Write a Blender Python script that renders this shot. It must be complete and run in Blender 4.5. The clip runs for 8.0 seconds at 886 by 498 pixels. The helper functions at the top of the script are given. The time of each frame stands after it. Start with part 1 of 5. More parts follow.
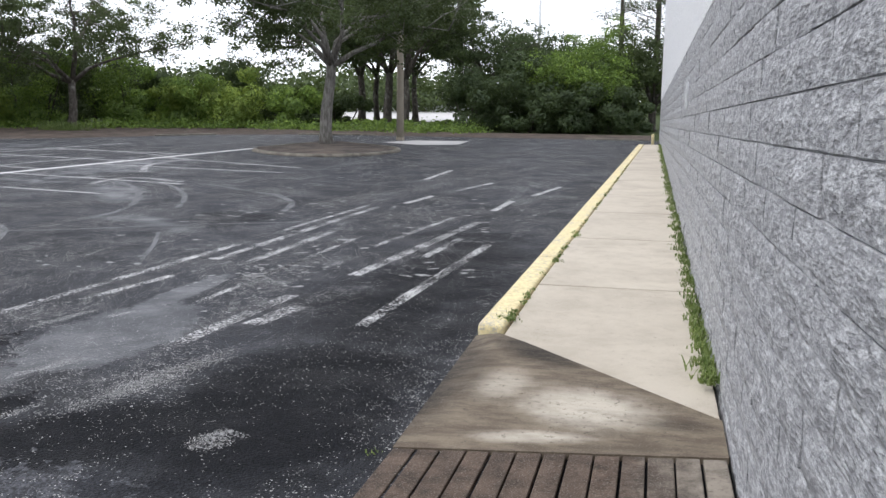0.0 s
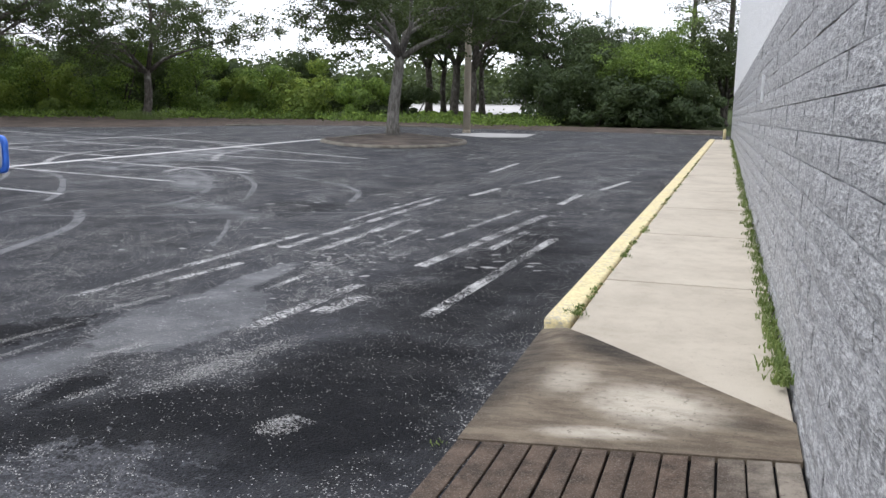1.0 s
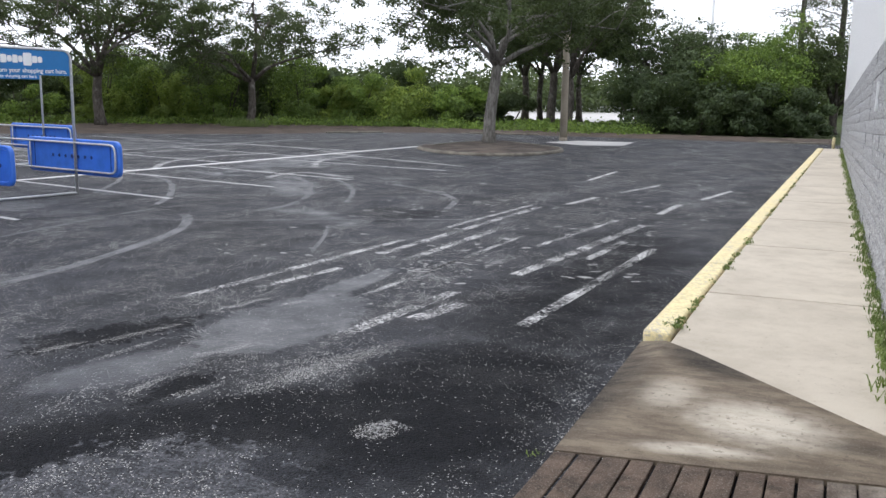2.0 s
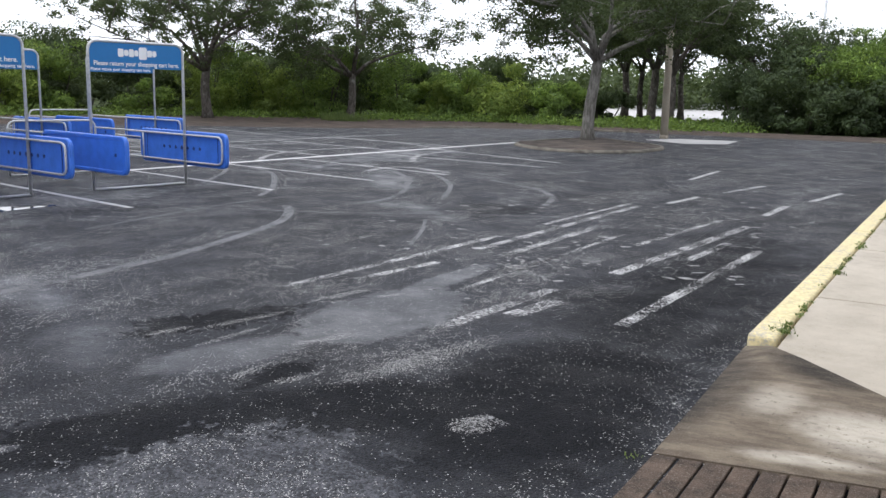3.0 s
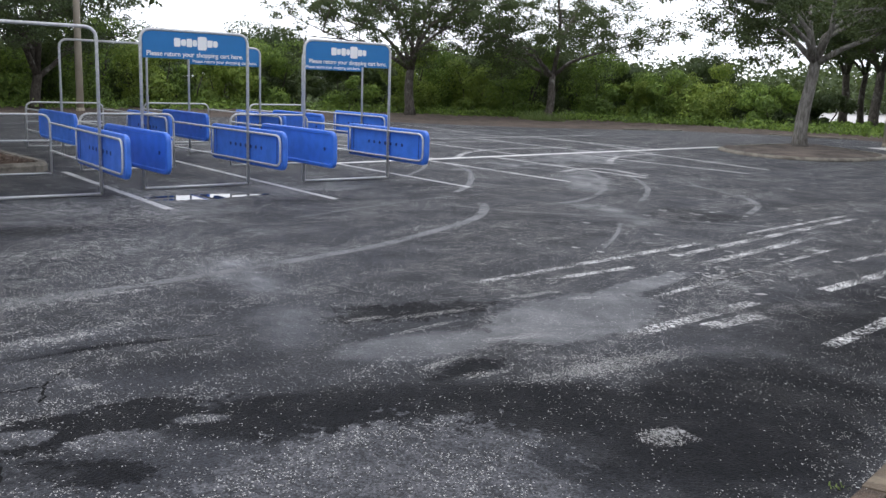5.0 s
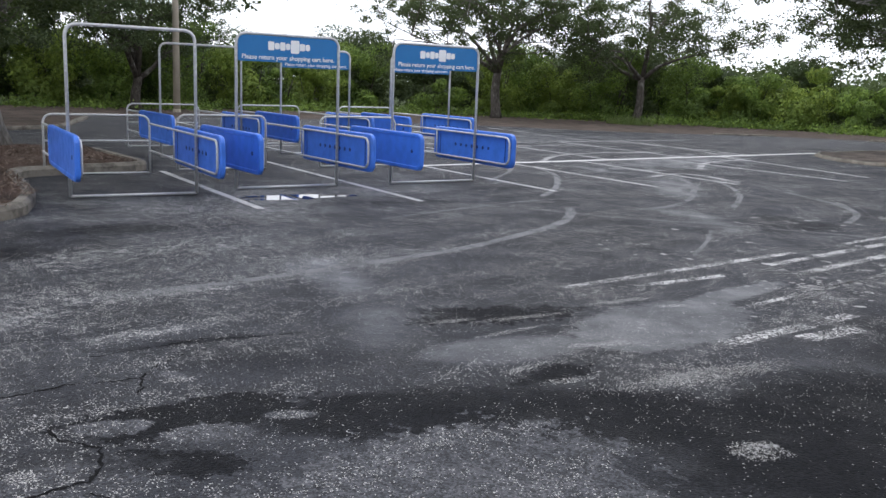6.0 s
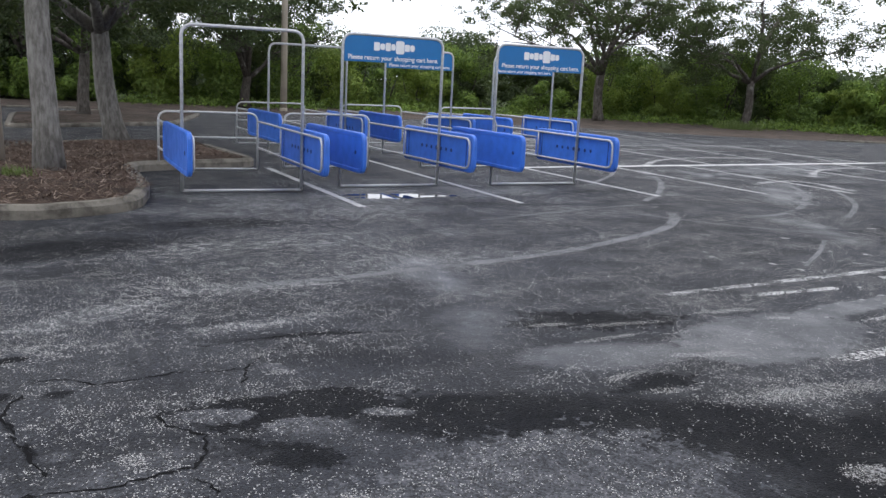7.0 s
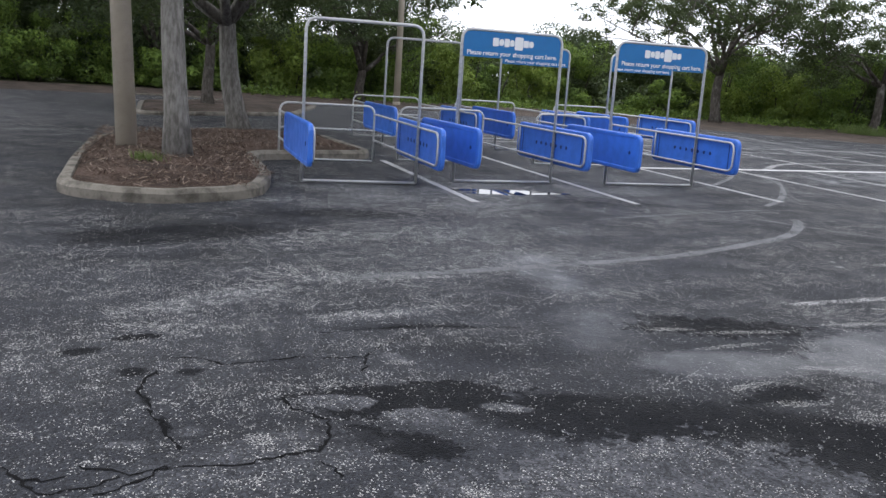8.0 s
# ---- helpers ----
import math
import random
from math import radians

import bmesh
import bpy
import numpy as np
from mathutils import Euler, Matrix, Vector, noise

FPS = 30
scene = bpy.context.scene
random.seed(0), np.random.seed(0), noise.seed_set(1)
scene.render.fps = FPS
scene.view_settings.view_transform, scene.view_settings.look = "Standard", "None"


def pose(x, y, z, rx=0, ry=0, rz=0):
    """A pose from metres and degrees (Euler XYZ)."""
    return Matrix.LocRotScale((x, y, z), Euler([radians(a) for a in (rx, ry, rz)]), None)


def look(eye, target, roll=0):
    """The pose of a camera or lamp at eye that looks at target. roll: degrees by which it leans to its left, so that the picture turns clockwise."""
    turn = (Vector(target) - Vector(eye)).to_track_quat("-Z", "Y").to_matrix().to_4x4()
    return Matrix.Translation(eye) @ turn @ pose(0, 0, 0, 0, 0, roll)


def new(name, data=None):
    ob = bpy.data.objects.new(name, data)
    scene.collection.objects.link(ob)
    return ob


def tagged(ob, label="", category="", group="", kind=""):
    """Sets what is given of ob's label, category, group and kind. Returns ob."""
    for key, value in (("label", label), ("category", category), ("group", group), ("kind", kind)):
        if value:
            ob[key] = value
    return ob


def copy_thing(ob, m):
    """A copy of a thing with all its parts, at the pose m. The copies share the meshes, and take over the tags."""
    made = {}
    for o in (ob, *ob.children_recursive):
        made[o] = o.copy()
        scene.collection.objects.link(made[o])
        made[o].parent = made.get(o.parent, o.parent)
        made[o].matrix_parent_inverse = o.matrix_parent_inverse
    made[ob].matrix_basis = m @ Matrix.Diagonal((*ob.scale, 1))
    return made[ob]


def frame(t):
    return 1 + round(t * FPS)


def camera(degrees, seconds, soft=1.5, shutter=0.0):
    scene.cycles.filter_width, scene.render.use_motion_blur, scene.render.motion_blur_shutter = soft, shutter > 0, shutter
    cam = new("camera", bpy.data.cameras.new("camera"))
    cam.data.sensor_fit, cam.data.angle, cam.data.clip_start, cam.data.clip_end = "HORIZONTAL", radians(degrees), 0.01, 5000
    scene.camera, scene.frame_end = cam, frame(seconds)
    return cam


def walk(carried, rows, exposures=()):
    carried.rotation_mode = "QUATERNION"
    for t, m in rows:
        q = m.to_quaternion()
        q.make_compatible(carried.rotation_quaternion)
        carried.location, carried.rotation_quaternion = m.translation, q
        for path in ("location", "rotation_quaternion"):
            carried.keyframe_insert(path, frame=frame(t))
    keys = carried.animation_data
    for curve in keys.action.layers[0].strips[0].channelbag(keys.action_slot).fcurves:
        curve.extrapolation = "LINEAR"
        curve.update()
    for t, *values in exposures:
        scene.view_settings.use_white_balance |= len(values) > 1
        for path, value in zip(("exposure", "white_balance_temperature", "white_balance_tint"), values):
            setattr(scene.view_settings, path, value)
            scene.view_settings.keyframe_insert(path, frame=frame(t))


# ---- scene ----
cam = camera(53.0, 8.0)
PATH = [
    (0.0, (0.397, 0.155, 1.618), (-0.097, 2.064, 1.283), 0.6),
    (0.5, (0.383, 0.168, 1.608), (-0.179, 2.056, 1.259), 0.9),
    (1.0, (0.371, 0.164, 1.609), (-0.259, 2.029, 1.256), 1.0),
    (1.5, (0.358, 0.163, 1.615), (-0.369, 1.994, 1.272), 0.9),
    (3.0, (0.312, 0.138, 1.61), (-0.698, 1.827, 1.257), 1.3),
    (3.5, (0.294, 0.161, 1.604), (-0.804, 1.794, 1.246), 1.5),
    (4.0, (0.306, 0.129, 1.613), (-0.876, 1.701, 1.252), 1.4),
    (4.5, (0.3, 0.128, 1.612), (-0.973, 1.628, 1.247), 1.8),
    (6.0, (0.272, 0.105, 1.611), (-1.206, 1.402, 1.245), 2.2),
    (6.5, (0.265, 0.084, 1.612), (-1.281, 1.298, 1.242), 2.5),
    (7.0, (0.236, 0.099, 1.604), (-1.375, 1.225, 1.232), 2.7),
    (7.5, (0.179, 0.076, 1.589), (-1.481, 1.126, 1.215), 3.2),
    (8.0, (0.177, 0.011, 1.595), (-1.551, 0.938, 1.202), 3.8),
]
walk(cam, [(t, look(eye, target, roll)) for t, eye, target, roll in PATH])

# ---- world, sun ----
world = bpy.data.worlds.new("overcast_sky")
scene.world = world
world.use_nodes = True
wn, wl = world.node_tree.nodes, world.node_tree.links
wn.clear()
sky = wn.new("ShaderNodeTexSky")
sky.sky_type, sky.sun_disc = "NISHITA", False
sky.sun_elevation, sky.sun_rotation = radians(55), radians(225)
sky_bg = wn.new("ShaderNodeBackground")
sky_bg.inputs[1].default_value = 0.1
wl.new(sky.outputs[0], sky_bg.inputs[0])
cloud_bg = wn.new("ShaderNodeBackground")
cloud_bg.inputs[0].default_value = (0.935, 0.962, 1.055, 1)
cloud_bg.inputs[1].default_value = 1.98
sky_mix = wn.new("ShaderNodeMixShader")
sky_mix.inputs[0].default_value = 0.88
wl.new(sky_bg.outputs[0], sky_mix.inputs[1])
wl.new(cloud_bg.outputs[0], sky_mix.inputs[2])
wout = wn.new("ShaderNodeOutputWorld")
wl.new(sky_mix.outputs[0], wout.inputs[0])

sun = new("sun", bpy.data.lights.new("sun", "SUN"))
sun.data.energy, sun.data.angle, sun.data.color = 1.35, radians(25), (1.0, 0.97, 0.92)
sun.matrix_world = look((-34, -12, 40), (-14, 8, 0))


# ---- materials ----
class Nodes:
    """A node material in the making."""

    def __init__(self, name):
        self.mat = bpy.data.materials.new(name)
        self.mat.use_nodes = True
        self.n, self.l = self.mat.node_tree.nodes, self.mat.node_tree.links
        self.bsdf = self.n["Principled BSDF"]
        self.out = self.n["Material Output"]
        self.co = self.n.new("ShaderNodeTexCoord").outputs["Object"]

    def put(self, socket, value):
        if hasattr(value, "is_linked"):
            self.l.new(value, socket)
        else:
            socket.default_value = value

    def noise(self, scale, detail=4, rough=0.55, co=None, distort=0.0):
        t = self.n.new("ShaderNodeTexNoise")
        self.put(t.inputs["Vector"], co or self.co)
        t.inputs["Scale"].default_value, t.inputs["Detail"].default_value = scale, detail
        t.inputs["Roughness"].default_value, t.inputs["Distortion"].default_value = rough, distort
        return t.outputs["Fac"]

    def voronoi(self, scale, out="Distance", co=None):
        t = self.n.new("ShaderNodeTexVoronoi")
        self.put(t.inputs["Vector"], co or self.co)
        t.inputs["Scale"].default_value = scale
        return t.outputs[out]

    def math(self, op, a, b=0.0, clamp=False):
        t = self.n.new("ShaderNodeMath")
        t.operation, t.use_clamp = op, clamp
        self.put(t.inputs[0], a)
        self.put(t.inputs[1], b)
        return t.outputs[0]

    def ramp(self, fac, lo, hi, a=0.0, b=1.0):
        t = self.n.new("ShaderNodeMapRange")
        t.interpolation_type = "SMOOTHSTEP"
        self.put(t.inputs["Value"], fac)
        t.inputs["From Min"].default_value, t.inputs["From Max"].default_value = lo, hi
        t.inputs["To Min"].default_value, t.inputs["To Max"].default_value = a, b
        return t.outputs[0]

    def mix(self, fac, a, b, blend="MIX"):
        t = self.n.new("ShaderNodeMix")
        t.data_type, t.blend_type = "RGBA", blend
        self.put(t.inputs[0], fac)
        for s, v in ((t.inputs[6], a), (t.inputs[7], b)):
            self.put(s, (*v, 1) if isinstance(v, tuple) and len(v) == 3 else v)
        return t.outputs[2]

    def stretch(self, sx, sy, sz, rz=0.0, co=None):
        t = self.n.new("ShaderNodeMapping")
        self.put(t.inputs["Vector"], co or self.co)
        t.inputs["Scale"].default_value = (sx, sy, sz)
        t.inputs["Rotation"].default_value = (0, 0, radians(rz))
        return t.outputs[0]

    def blob(self, cx, cy, rx, ry, turn=0.0, warp=None, amount=0.5, soft=0.35):
        """1 inside a warped ellipse on the ground, falling to 0 at its rim."""
        t = self.n.new("ShaderNodeMapping")
        t.vector_type = "TEXTURE"
        self.put(t.inputs["Vector"], self.co)
        t.inputs["Location"].default_value = (cx, cy, 0)
        t.inputs["Rotation"].default_value = (0, 0, radians(turn))
        t.inputs["Scale"].default_value = (rx, ry, 1)
        flat = self.n.new("ShaderNodeVectorMath")
        flat.operation = "MULTIPLY"
        self.put(flat.inputs[0], t.outputs[0])
        flat.inputs[1].default_value = (1, 1, 0)
        size = self.n.new("ShaderNodeVectorMath")
        size.operation = "LENGTH"
        self.put(size.inputs[0], flat.outputs[0])
        r = size.outputs["Value"]
        if warp is not None:
            r = self.math("ADD", r, self.math("MULTIPLY", self.math("SUBTRACT", warp, 0.5), amount * 4.5))
        return self.ramp(r, 1.0 - soft, 1.0, 1.0, 0.0)

    def strip(self, ax, ay, bx, by, half, warp=None, amount=0.12, soft=0.3):
        """A blob that lies along the line from a to b."""
        far = math.hypot(bx - ax, by - ay) / 2
        return self.blob((ax + bx) / 2, (ay + by) / 2, far + half * 0.4, half, math.degrees(math.atan2(by - ay, bx - ax)), warp, amount, soft)

    def rand(self):
        return self.n.new("ShaderNodeObjectInfo").outputs["Random"]

    def island(self):
        return self.n.new("ShaderNodeNewGeometry").outputs["Random Per Island"]

    def bump(self, height, strength=0.3, distance=0.01):
        t = self.n.new("ShaderNodeBump")
        t.inputs["Distance"].default_value = distance
        self.put(t.inputs["Strength"], strength)
        self.put(t.inputs["Height"], height)
        self.put(self.bsdf.inputs["Normal"], t.outputs[0])

    def done(self, color=None, rough=0.7, metal=0.0, spec=0.5):
        if color is not None:
            self.put(self.bsdf.inputs["Base Color"], (*color, 1) if isinstance(color, tuple) and len(color) == 3 else color)
        self.put(self.bsdf.inputs["Roughness"], rough)
        self.put(self.bsdf.inputs["Metallic"], metal)
        self.put(self.bsdf.inputs["Specular IOR Level"], spec)
        return self.mat

    def cut(self, alpha):
        self.put(self.bsdf.inputs["Alpha"], alpha)


def union(m, masks):
    """The largest of several masks, each made just before it is used."""
    out = None
    for k in masks:
        k = k() if callable(k) else k
        out = k if out is None else m.math("MAXIMUM", out, k)
    return out


def make_asphalt():
    m = Nodes("asphalt")
    big, mid = m.noise(0.35, 5), m.noise(1.7, 6, 0.65)
    streak = m.noise(0.8, 6, 0.65, m.stretch(1.0, 0.4, 1, 35))
    fine = m.noise(150, 2)
    warp = m.math("ADD", m.math("MULTIPLY", m.noise(1.2, 4, 0.6), 0.65), m.math("MULTIPLY", m.noise(7.0, 5, 0.65), 0.35))
    # dry, paler patches with a crisp ragged rim
    rim = m.math("ADD", m.math("MULTIPLY", m.noise(3.5, 4, 0.6), 0.6), m.math("MULTIPLY", m.noise(14.0, 5, 0.7), 0.4))
    crisp = union(m, [
        lambda: m.blob(-2.02, 2.12, 0.76, 1.18, 14, rim, 0.40, 0.06),
        lambda: m.strip(-1.95, 2.78, -1.35, 2.68, 0.33, rim, 0.30, 0.08),
        lambda: m.strip(-3.68, 1.38, -3.52, 1.68, 0.10, rim, 0.6, 0.25),
        lambda: m.strip(-3.36, 1.70, -3.22, 2.04, 0.12, rim, 0.6, 0.2),
        lambda: m.strip(-3.34, 2.17, -3.22, 2.38, 0.07, rim, 0.25, 0.3),
        lambda: m.strip(-4.25, 2.02, -4.04, 2.10, 0.07, rim, 0.35, 0.4),
        lambda: m.blob(-3.42, 0.52, 0.055, 0.17, -20, rim, 0.4, 0.6),
        lambda: m.blob(-3.48, 0.79, 0.07, 0.10, -10, rim, 0.4, 0.6),
        lambda: m.math("MULTIPLY", m.blob(-3.05, 0.85, 0.34, 0.70, 10, warp, 0.5, 0.6), 0.6),
    ])
    stony = union(m, [
        lambda: m.math("MULTIPLY", m.blob(-4.6, 0.9, 1.0, 1.3, 20, warp, 0.8, 0.6), 0.38),
        lambda: m.strip(-5.25, 0.5, -5.95, 2.2, 0.30, warp, 0.35, 0.8),
        lambda: m.strip(-6.08, 1.7, -5.85, 3.9, 0.26, warp, 0.3, 0.8),
        lambda: m.strip(-4.95, 1.6, -5.02, 3.1, 0.16, warp, 0.35, 0.8),
        lambda: m.math("MULTIPLY", m.strip(-6.6, 1.6, -6.5, 4.4, 0.20, warp, 0.35, 0.9), 0.7),
        lambda: m.math("MULTIPLY", m.blob(-6.9, 3.4, 2.2, 3.4, 20, warp, 0.7, 0.9), 0.55),
        lambda: m.math("MULTIPLY", m.blob(-10.2, 6.2, 1.9, 4.6, 8, warp, 0.7, 0.8), 0.8),
    ])
    # thin film of water that mirrors the sky
    film = union(m, [
        lambda: m.strip(-3.22, 4.50, -3.30, 6.15, 0.52, rim, 0.20, 0.2),
        lambda: m.strip(-3.50, 5.7, -3.52, 7.5, 0.17, rim, 0.30, 0.3),
        lambda: m.strip(-3.62, 3.40, -3.30, 4.50, 0.34, warp, 0.30, 0.45),
        lambda: m.math("MULTIPLY", m.strip(-2.75, 4.2, -2.75, 5.5, 0.22, warp, 0.3, 0.95), 0.35),
        lambda: m.math("MULTIPLY", m.strip(-5.1, 4.15, -3.75, 3.20, 0.42, warp, 0.30, 0.95), 0.75),
        lambda: m.strip(-6.75, 4.50, -4.60, 3.85, 0.42, warp, 0.35, 0.95),
        lambda: m.math("MULTIPLY", m.strip(-1.18, 5.25, -1.26, 6.9, 0.15, rim, 0.3, 0.4), 0.6),
        lambda: m.strip(-9.8, 14.7, -7.4, 11.4, 0.75, warp, 0.5, 0.9),
        lambda: m.math("MULTIPLY", m.strip(-7.6, 11.2, -4.7, 9.4, 0.50, warp, 0.5, 0.95), 0.7),
        lambda: m.blob(-12.0, 18.0, 1.6, 5.0, 12, warp, 1.2, 0.9),
        lambda: m.blob(-20.0, 20.0, 3.0, 6.0, 12, warp, 1.2, 0.9),
    ])
    dark = union(m, [
        lambda: m.strip(-3.66, 1.42, -3.38, 2.45, 0.27, rim, 0.55, 0.15),
        lambda: m.strip(-3.24, 1.45, -2.90, 1.76, 0.15, rim, 0.75, 0.2),
        lambda: m.strip(-3.30, 2.15, -2.72, 3.30, 0.42, warp, 0.35, 0.4),
        lambda: m.strip(-2.80, 3.00, -1.80, 4.30, 0.52, warp, 0.35, 0.5),
        lambda: m.blob(-1.55, 4.4, 0.95, 1.7, 0, warp, 0.3, 0.5),
        lambda: m.math("MULTIPLY", m.blob(-1.6, 7.8, 1.15, 5.0, 3, warp, 0.4, 0.8), 0.9),
        lambda: m.math("MULTIPLY", m.strip(-4.45, 2.15, -3.75, 3.10, 0.40, warp, 0.40, 0.9), 0.55),
        lambda: m.math("MULTIPLY", m.strip(-7.7, 0.3, -8.1, 2.9, 0.55, warp, 0.35, 0.6), 0.9),
        lambda: m.math("MULTIPLY", m.strip(-8.9, 2.2, -8.7, 4.6, 0.45, warp, 0.5, 0.7), 0.7),
        lambda: m.strip(-4.32, 3.95, -3.88, 5.0, 0.26, rim, 0.80, 0.35),
        lambda: m.strip(-2.98, 3.55, -2.93, 4.1, 0.16, rim, 0.80, 0.4),
        lambda: m.math("MULTIPLY", m.blob(-5.2, 10.8, 0.9, 1.3, 20, warp, 0.7, 0.8), 0.6),
        lambda: m.math("MULTIPLY", m.strip(-4.75, 1.9, -4.55, 3.0, 0.10, rim, 0.6, 0.8), 0.8),
        lambda: m.math("MULTIPLY", m.strip(-9.6, 6.0, -8.9, 8.6, 0.45, warp, 0.5, 0.8), 0.6),
        lambda: m.blob(-4.88, 0.79, 0.08, 0.17, 0, rim, 0.4, 0.5),
        lambda: m.blob(-4.70, 0.49, 0.09, 0.15, 0, rim, 0.4, 0.6),
        lambda: m.blob(-4.31, 0.69, 0.09, 0.09, 0, rim, 0.4, 0.5),
        lambda: m.blob(-4.23, 0.95, 0.07, 0.09, 0, rim, 0.4, 0.6),
        lambda: m.blob(-3.58, 0.71, 0.14, 0.035, 0, rim, 0.4, 0.5),
        lambda: m.blob(-3.92, 0.68, 0.13, 0.035, 0, rim, 0.4, 0.5),
        lambda: m.blob(-3.12, 1.20, 0.035, 0.16, 0, rim, 0.4, 0.5),
        lambda: m.blob(-3.26, 1.36, 0.16, 0.06, 20, rim, 0.4, 0.4),
    ])
    dark = m.math("MULTIPLY", dark, m.math("SUBTRACT", 1.0, crisp))
    film = m.math("MULTIPLY", film, m.math("SUBTRACT", 1.0, m.math("MAXIMUM", crisp, m.math("MULTIPLY", dark, 0.9))))
    broad = m.ramp(m.math("ADD", m.math("MULTIPLY", big, 0.5), m.math("MULTIPLY", streak, 0.5)), 0.36, 0.64)
    c = m.mix(broad, (0.0080, 0.0088, 0.0118), (0.0268, 0.0292, 0.0372))
    c = m.mix(m.math("MULTIPLY", m.ramp(mid, 0.45, 0.7), 0.55), c, (0.0390, 0.0415, 0.0500))
    c = m.mix(m.math("MULTIPLY", stony, 0.85), c, (0.076, 0.080, 0.090))
    c = m.mix(m.math("MULTIPLY", dark, 0.84), c, (0.0052, 0.0054, 0.0066))
    c = m.mix(m.math("MULTIPLY", film, 0.55), c, (0.022, 0.025, 0.033))
    vein = m.math("ADD", m.math("MULTIPLY", m.noise(3.2, 6, 0.75, None, 1.2), 0.6), m.math("MULTIPLY", m.noise(22, 4, 0.7), 0.4))
    c = m.mix(m.math("MULTIPLY", crisp, 0.85), c, m.mix(m.ramp(vein, 0.38, 0.64), (0.040, 0.042, 0.049), (0.118, 0.121, 0.134)))
    # pebbly binder: each bit of aggregate has its own tone
    pebble = m.n.new("ShaderNodeSeparateColor")
    m.put(pebble.inputs[0], m.voronoi(88, "Color"))
    tone = m.ramp(pebble.outputs[0], 0.0, 1.0, 0.45, 1.55)
    gray = m.n.new("ShaderNodeCombineColor")
    for k in range(3):
        m.put(gray.inputs[k], tone)
    c = m.mix(m.math("SUBTRACT", 0.9, m.math("MULTIPLY", film, 0.5)), c, gray.outputs[0], "MULTIPLY")
    grit = m.noise(48, 4, 0.75)
    dry = m.math("SUBTRACT", 1.0, m.math("MULTIPLY", dark, 0.75))
    c = m.mix(m.math("MULTIPLY", m.ramp(grit, 0.50, 0.72, 0.0, 0.5), dry), c, (0.060, 0.061, 0.067))
    c = m.mix(m.ramp(grit, 0.30, 0.47, 0.8, 0.0), c, (0.005, 0.005, 0.006))
    c = m.mix(m.math("MULTIPLY", m.math("MULTIPLY", m.ramp(fine, 0.38, 0.75), 0.25), dry), c, (0.048, 0.049, 0.054))
    # pale stones worn out of the binder: many small ones in clumps, few large
    patch = m.ramp(m.noise(1.3, 7, 0.75, m.stretch(1, 0.42, 1, 25)), 0.42, 0.64, 0.0, 0.40)
    worn = union(m, [
        lambda: m.strip(-2.62, 3.75, -2.28, 5.25, 0.17, rim, 0.35, 0.7),
        lambda: m.blob(-1.66, 3.75, 0.13, 0.16, 0, rim, 0.35, 0.5),
        lambda: m.strip(-2.90, 3.60, -2.78, 4.0, 0.06, rim, 0.4, 0.6),
        lambda: m.strip(-3.12, 3.55, -3.14, 3.95, 0.05, rim, 0.4, 0.6),
        lambda: m.strip(-3.30, 4.25, -3.10, 4.75, 0.06, rim, 0.3, 0.5),
        lambda: m.strip(-4.05, 4.15, -3.85, 5.0, 0.06, rim, 0.4, 0.6),
        lambda: m.strip(-4.20, 3.9, -4.10, 4.3, 0.06, rim, 0.4, 0.6),
        lambda: m.strip(-3.75, 3.9, -3.72, 4.6, 0.05, rim, 0.4, 0.6),
        lambda: m.strip(-3.95, 5.15, -3.80, 6.0, 0.07, rim, 0.5, 0.7),
        lambda: m.strip(-3.62, 5.65, -3.50, 5.95, 0.06, rim, 0.4, 0.7),
        lambda: m.blob(-3.30, 1.05, 0.07, 0.08, 0, rim, 0.4, 0.5),
        lambda: m.blob(-2.55, 1.7, 0.08, 0.08, 0, rim, 0.4, 0.5),
        lambda: m.strip(-4.12, 1.95, -4.00, 2.15, 0.05, rim, 0.4, 0.6),
    ])
    clump = m.ramp(m.noise(9, 4, 0.7), 0.40, 0.66, 0.25, 1.7)
    chance = m.math("ADD", m.math("ADD", patch, 0.025), m.math("MULTIPLY", m.math("MULTIPLY", stony, m.ramp(streak, 0.30, 0.60)), 0.62))
    chance = m.math("MULTIPLY", m.math("MULTIPLY", chance, clump), m.math("SUBTRACT", 1.0, m.math("MULTIPLY", m.math("MAXIMUM", m.math("MULTIPLY", film, 0.8), dark), 0.8)))
    chance = m.math("ADD", chance, m.math("MULTIPLY", worn, 0.65))
    for scale, share, core in ((118, 1.15, 0.37), (66, 0.30, 0.30)):
        ragged = m.n.new("ShaderNodeVectorMath")
        ragged.operation = "MULTIPLY_ADD"
        wob = m.n.new("ShaderNodeTexNoise")
        wob.inputs["Scale"].default_value = scale * 1.7
        m.put(wob.inputs["Vector"], m.co)
        m.put(ragged.inputs[0], wob.outputs["Color"])
        ragged.inputs[1].default_value = (0.55 / scale,) * 3
        m.put(ragged.inputs[2], m.co)
        sep = m.n.new("ShaderNodeSeparateColor")
        m.put(sep.inputs[0], m.voronoi(scale, "Color", ragged.outputs[0]))
        inside = m.ramp(m.voronoi(scale, "Distance", ragged.outputs[0]), core, core + 0.12, 1.0, 0.0)
        stone = m.math("MULTIPLY", m.math("LESS_THAN", sep.outputs[0], m.math("MULTIPLY", chance, share)), inside)
        stone = m.math("MULTIPLY", stone, m.ramp(sep.outputs[1], 0.0, 1.0, 0.3, 1.0))
        c = m.mix(stone, c, (0.58, 0.575, 0.56))
    rough = m.ramp(mid, 0.3, 0.7, 0.50, 0.78)
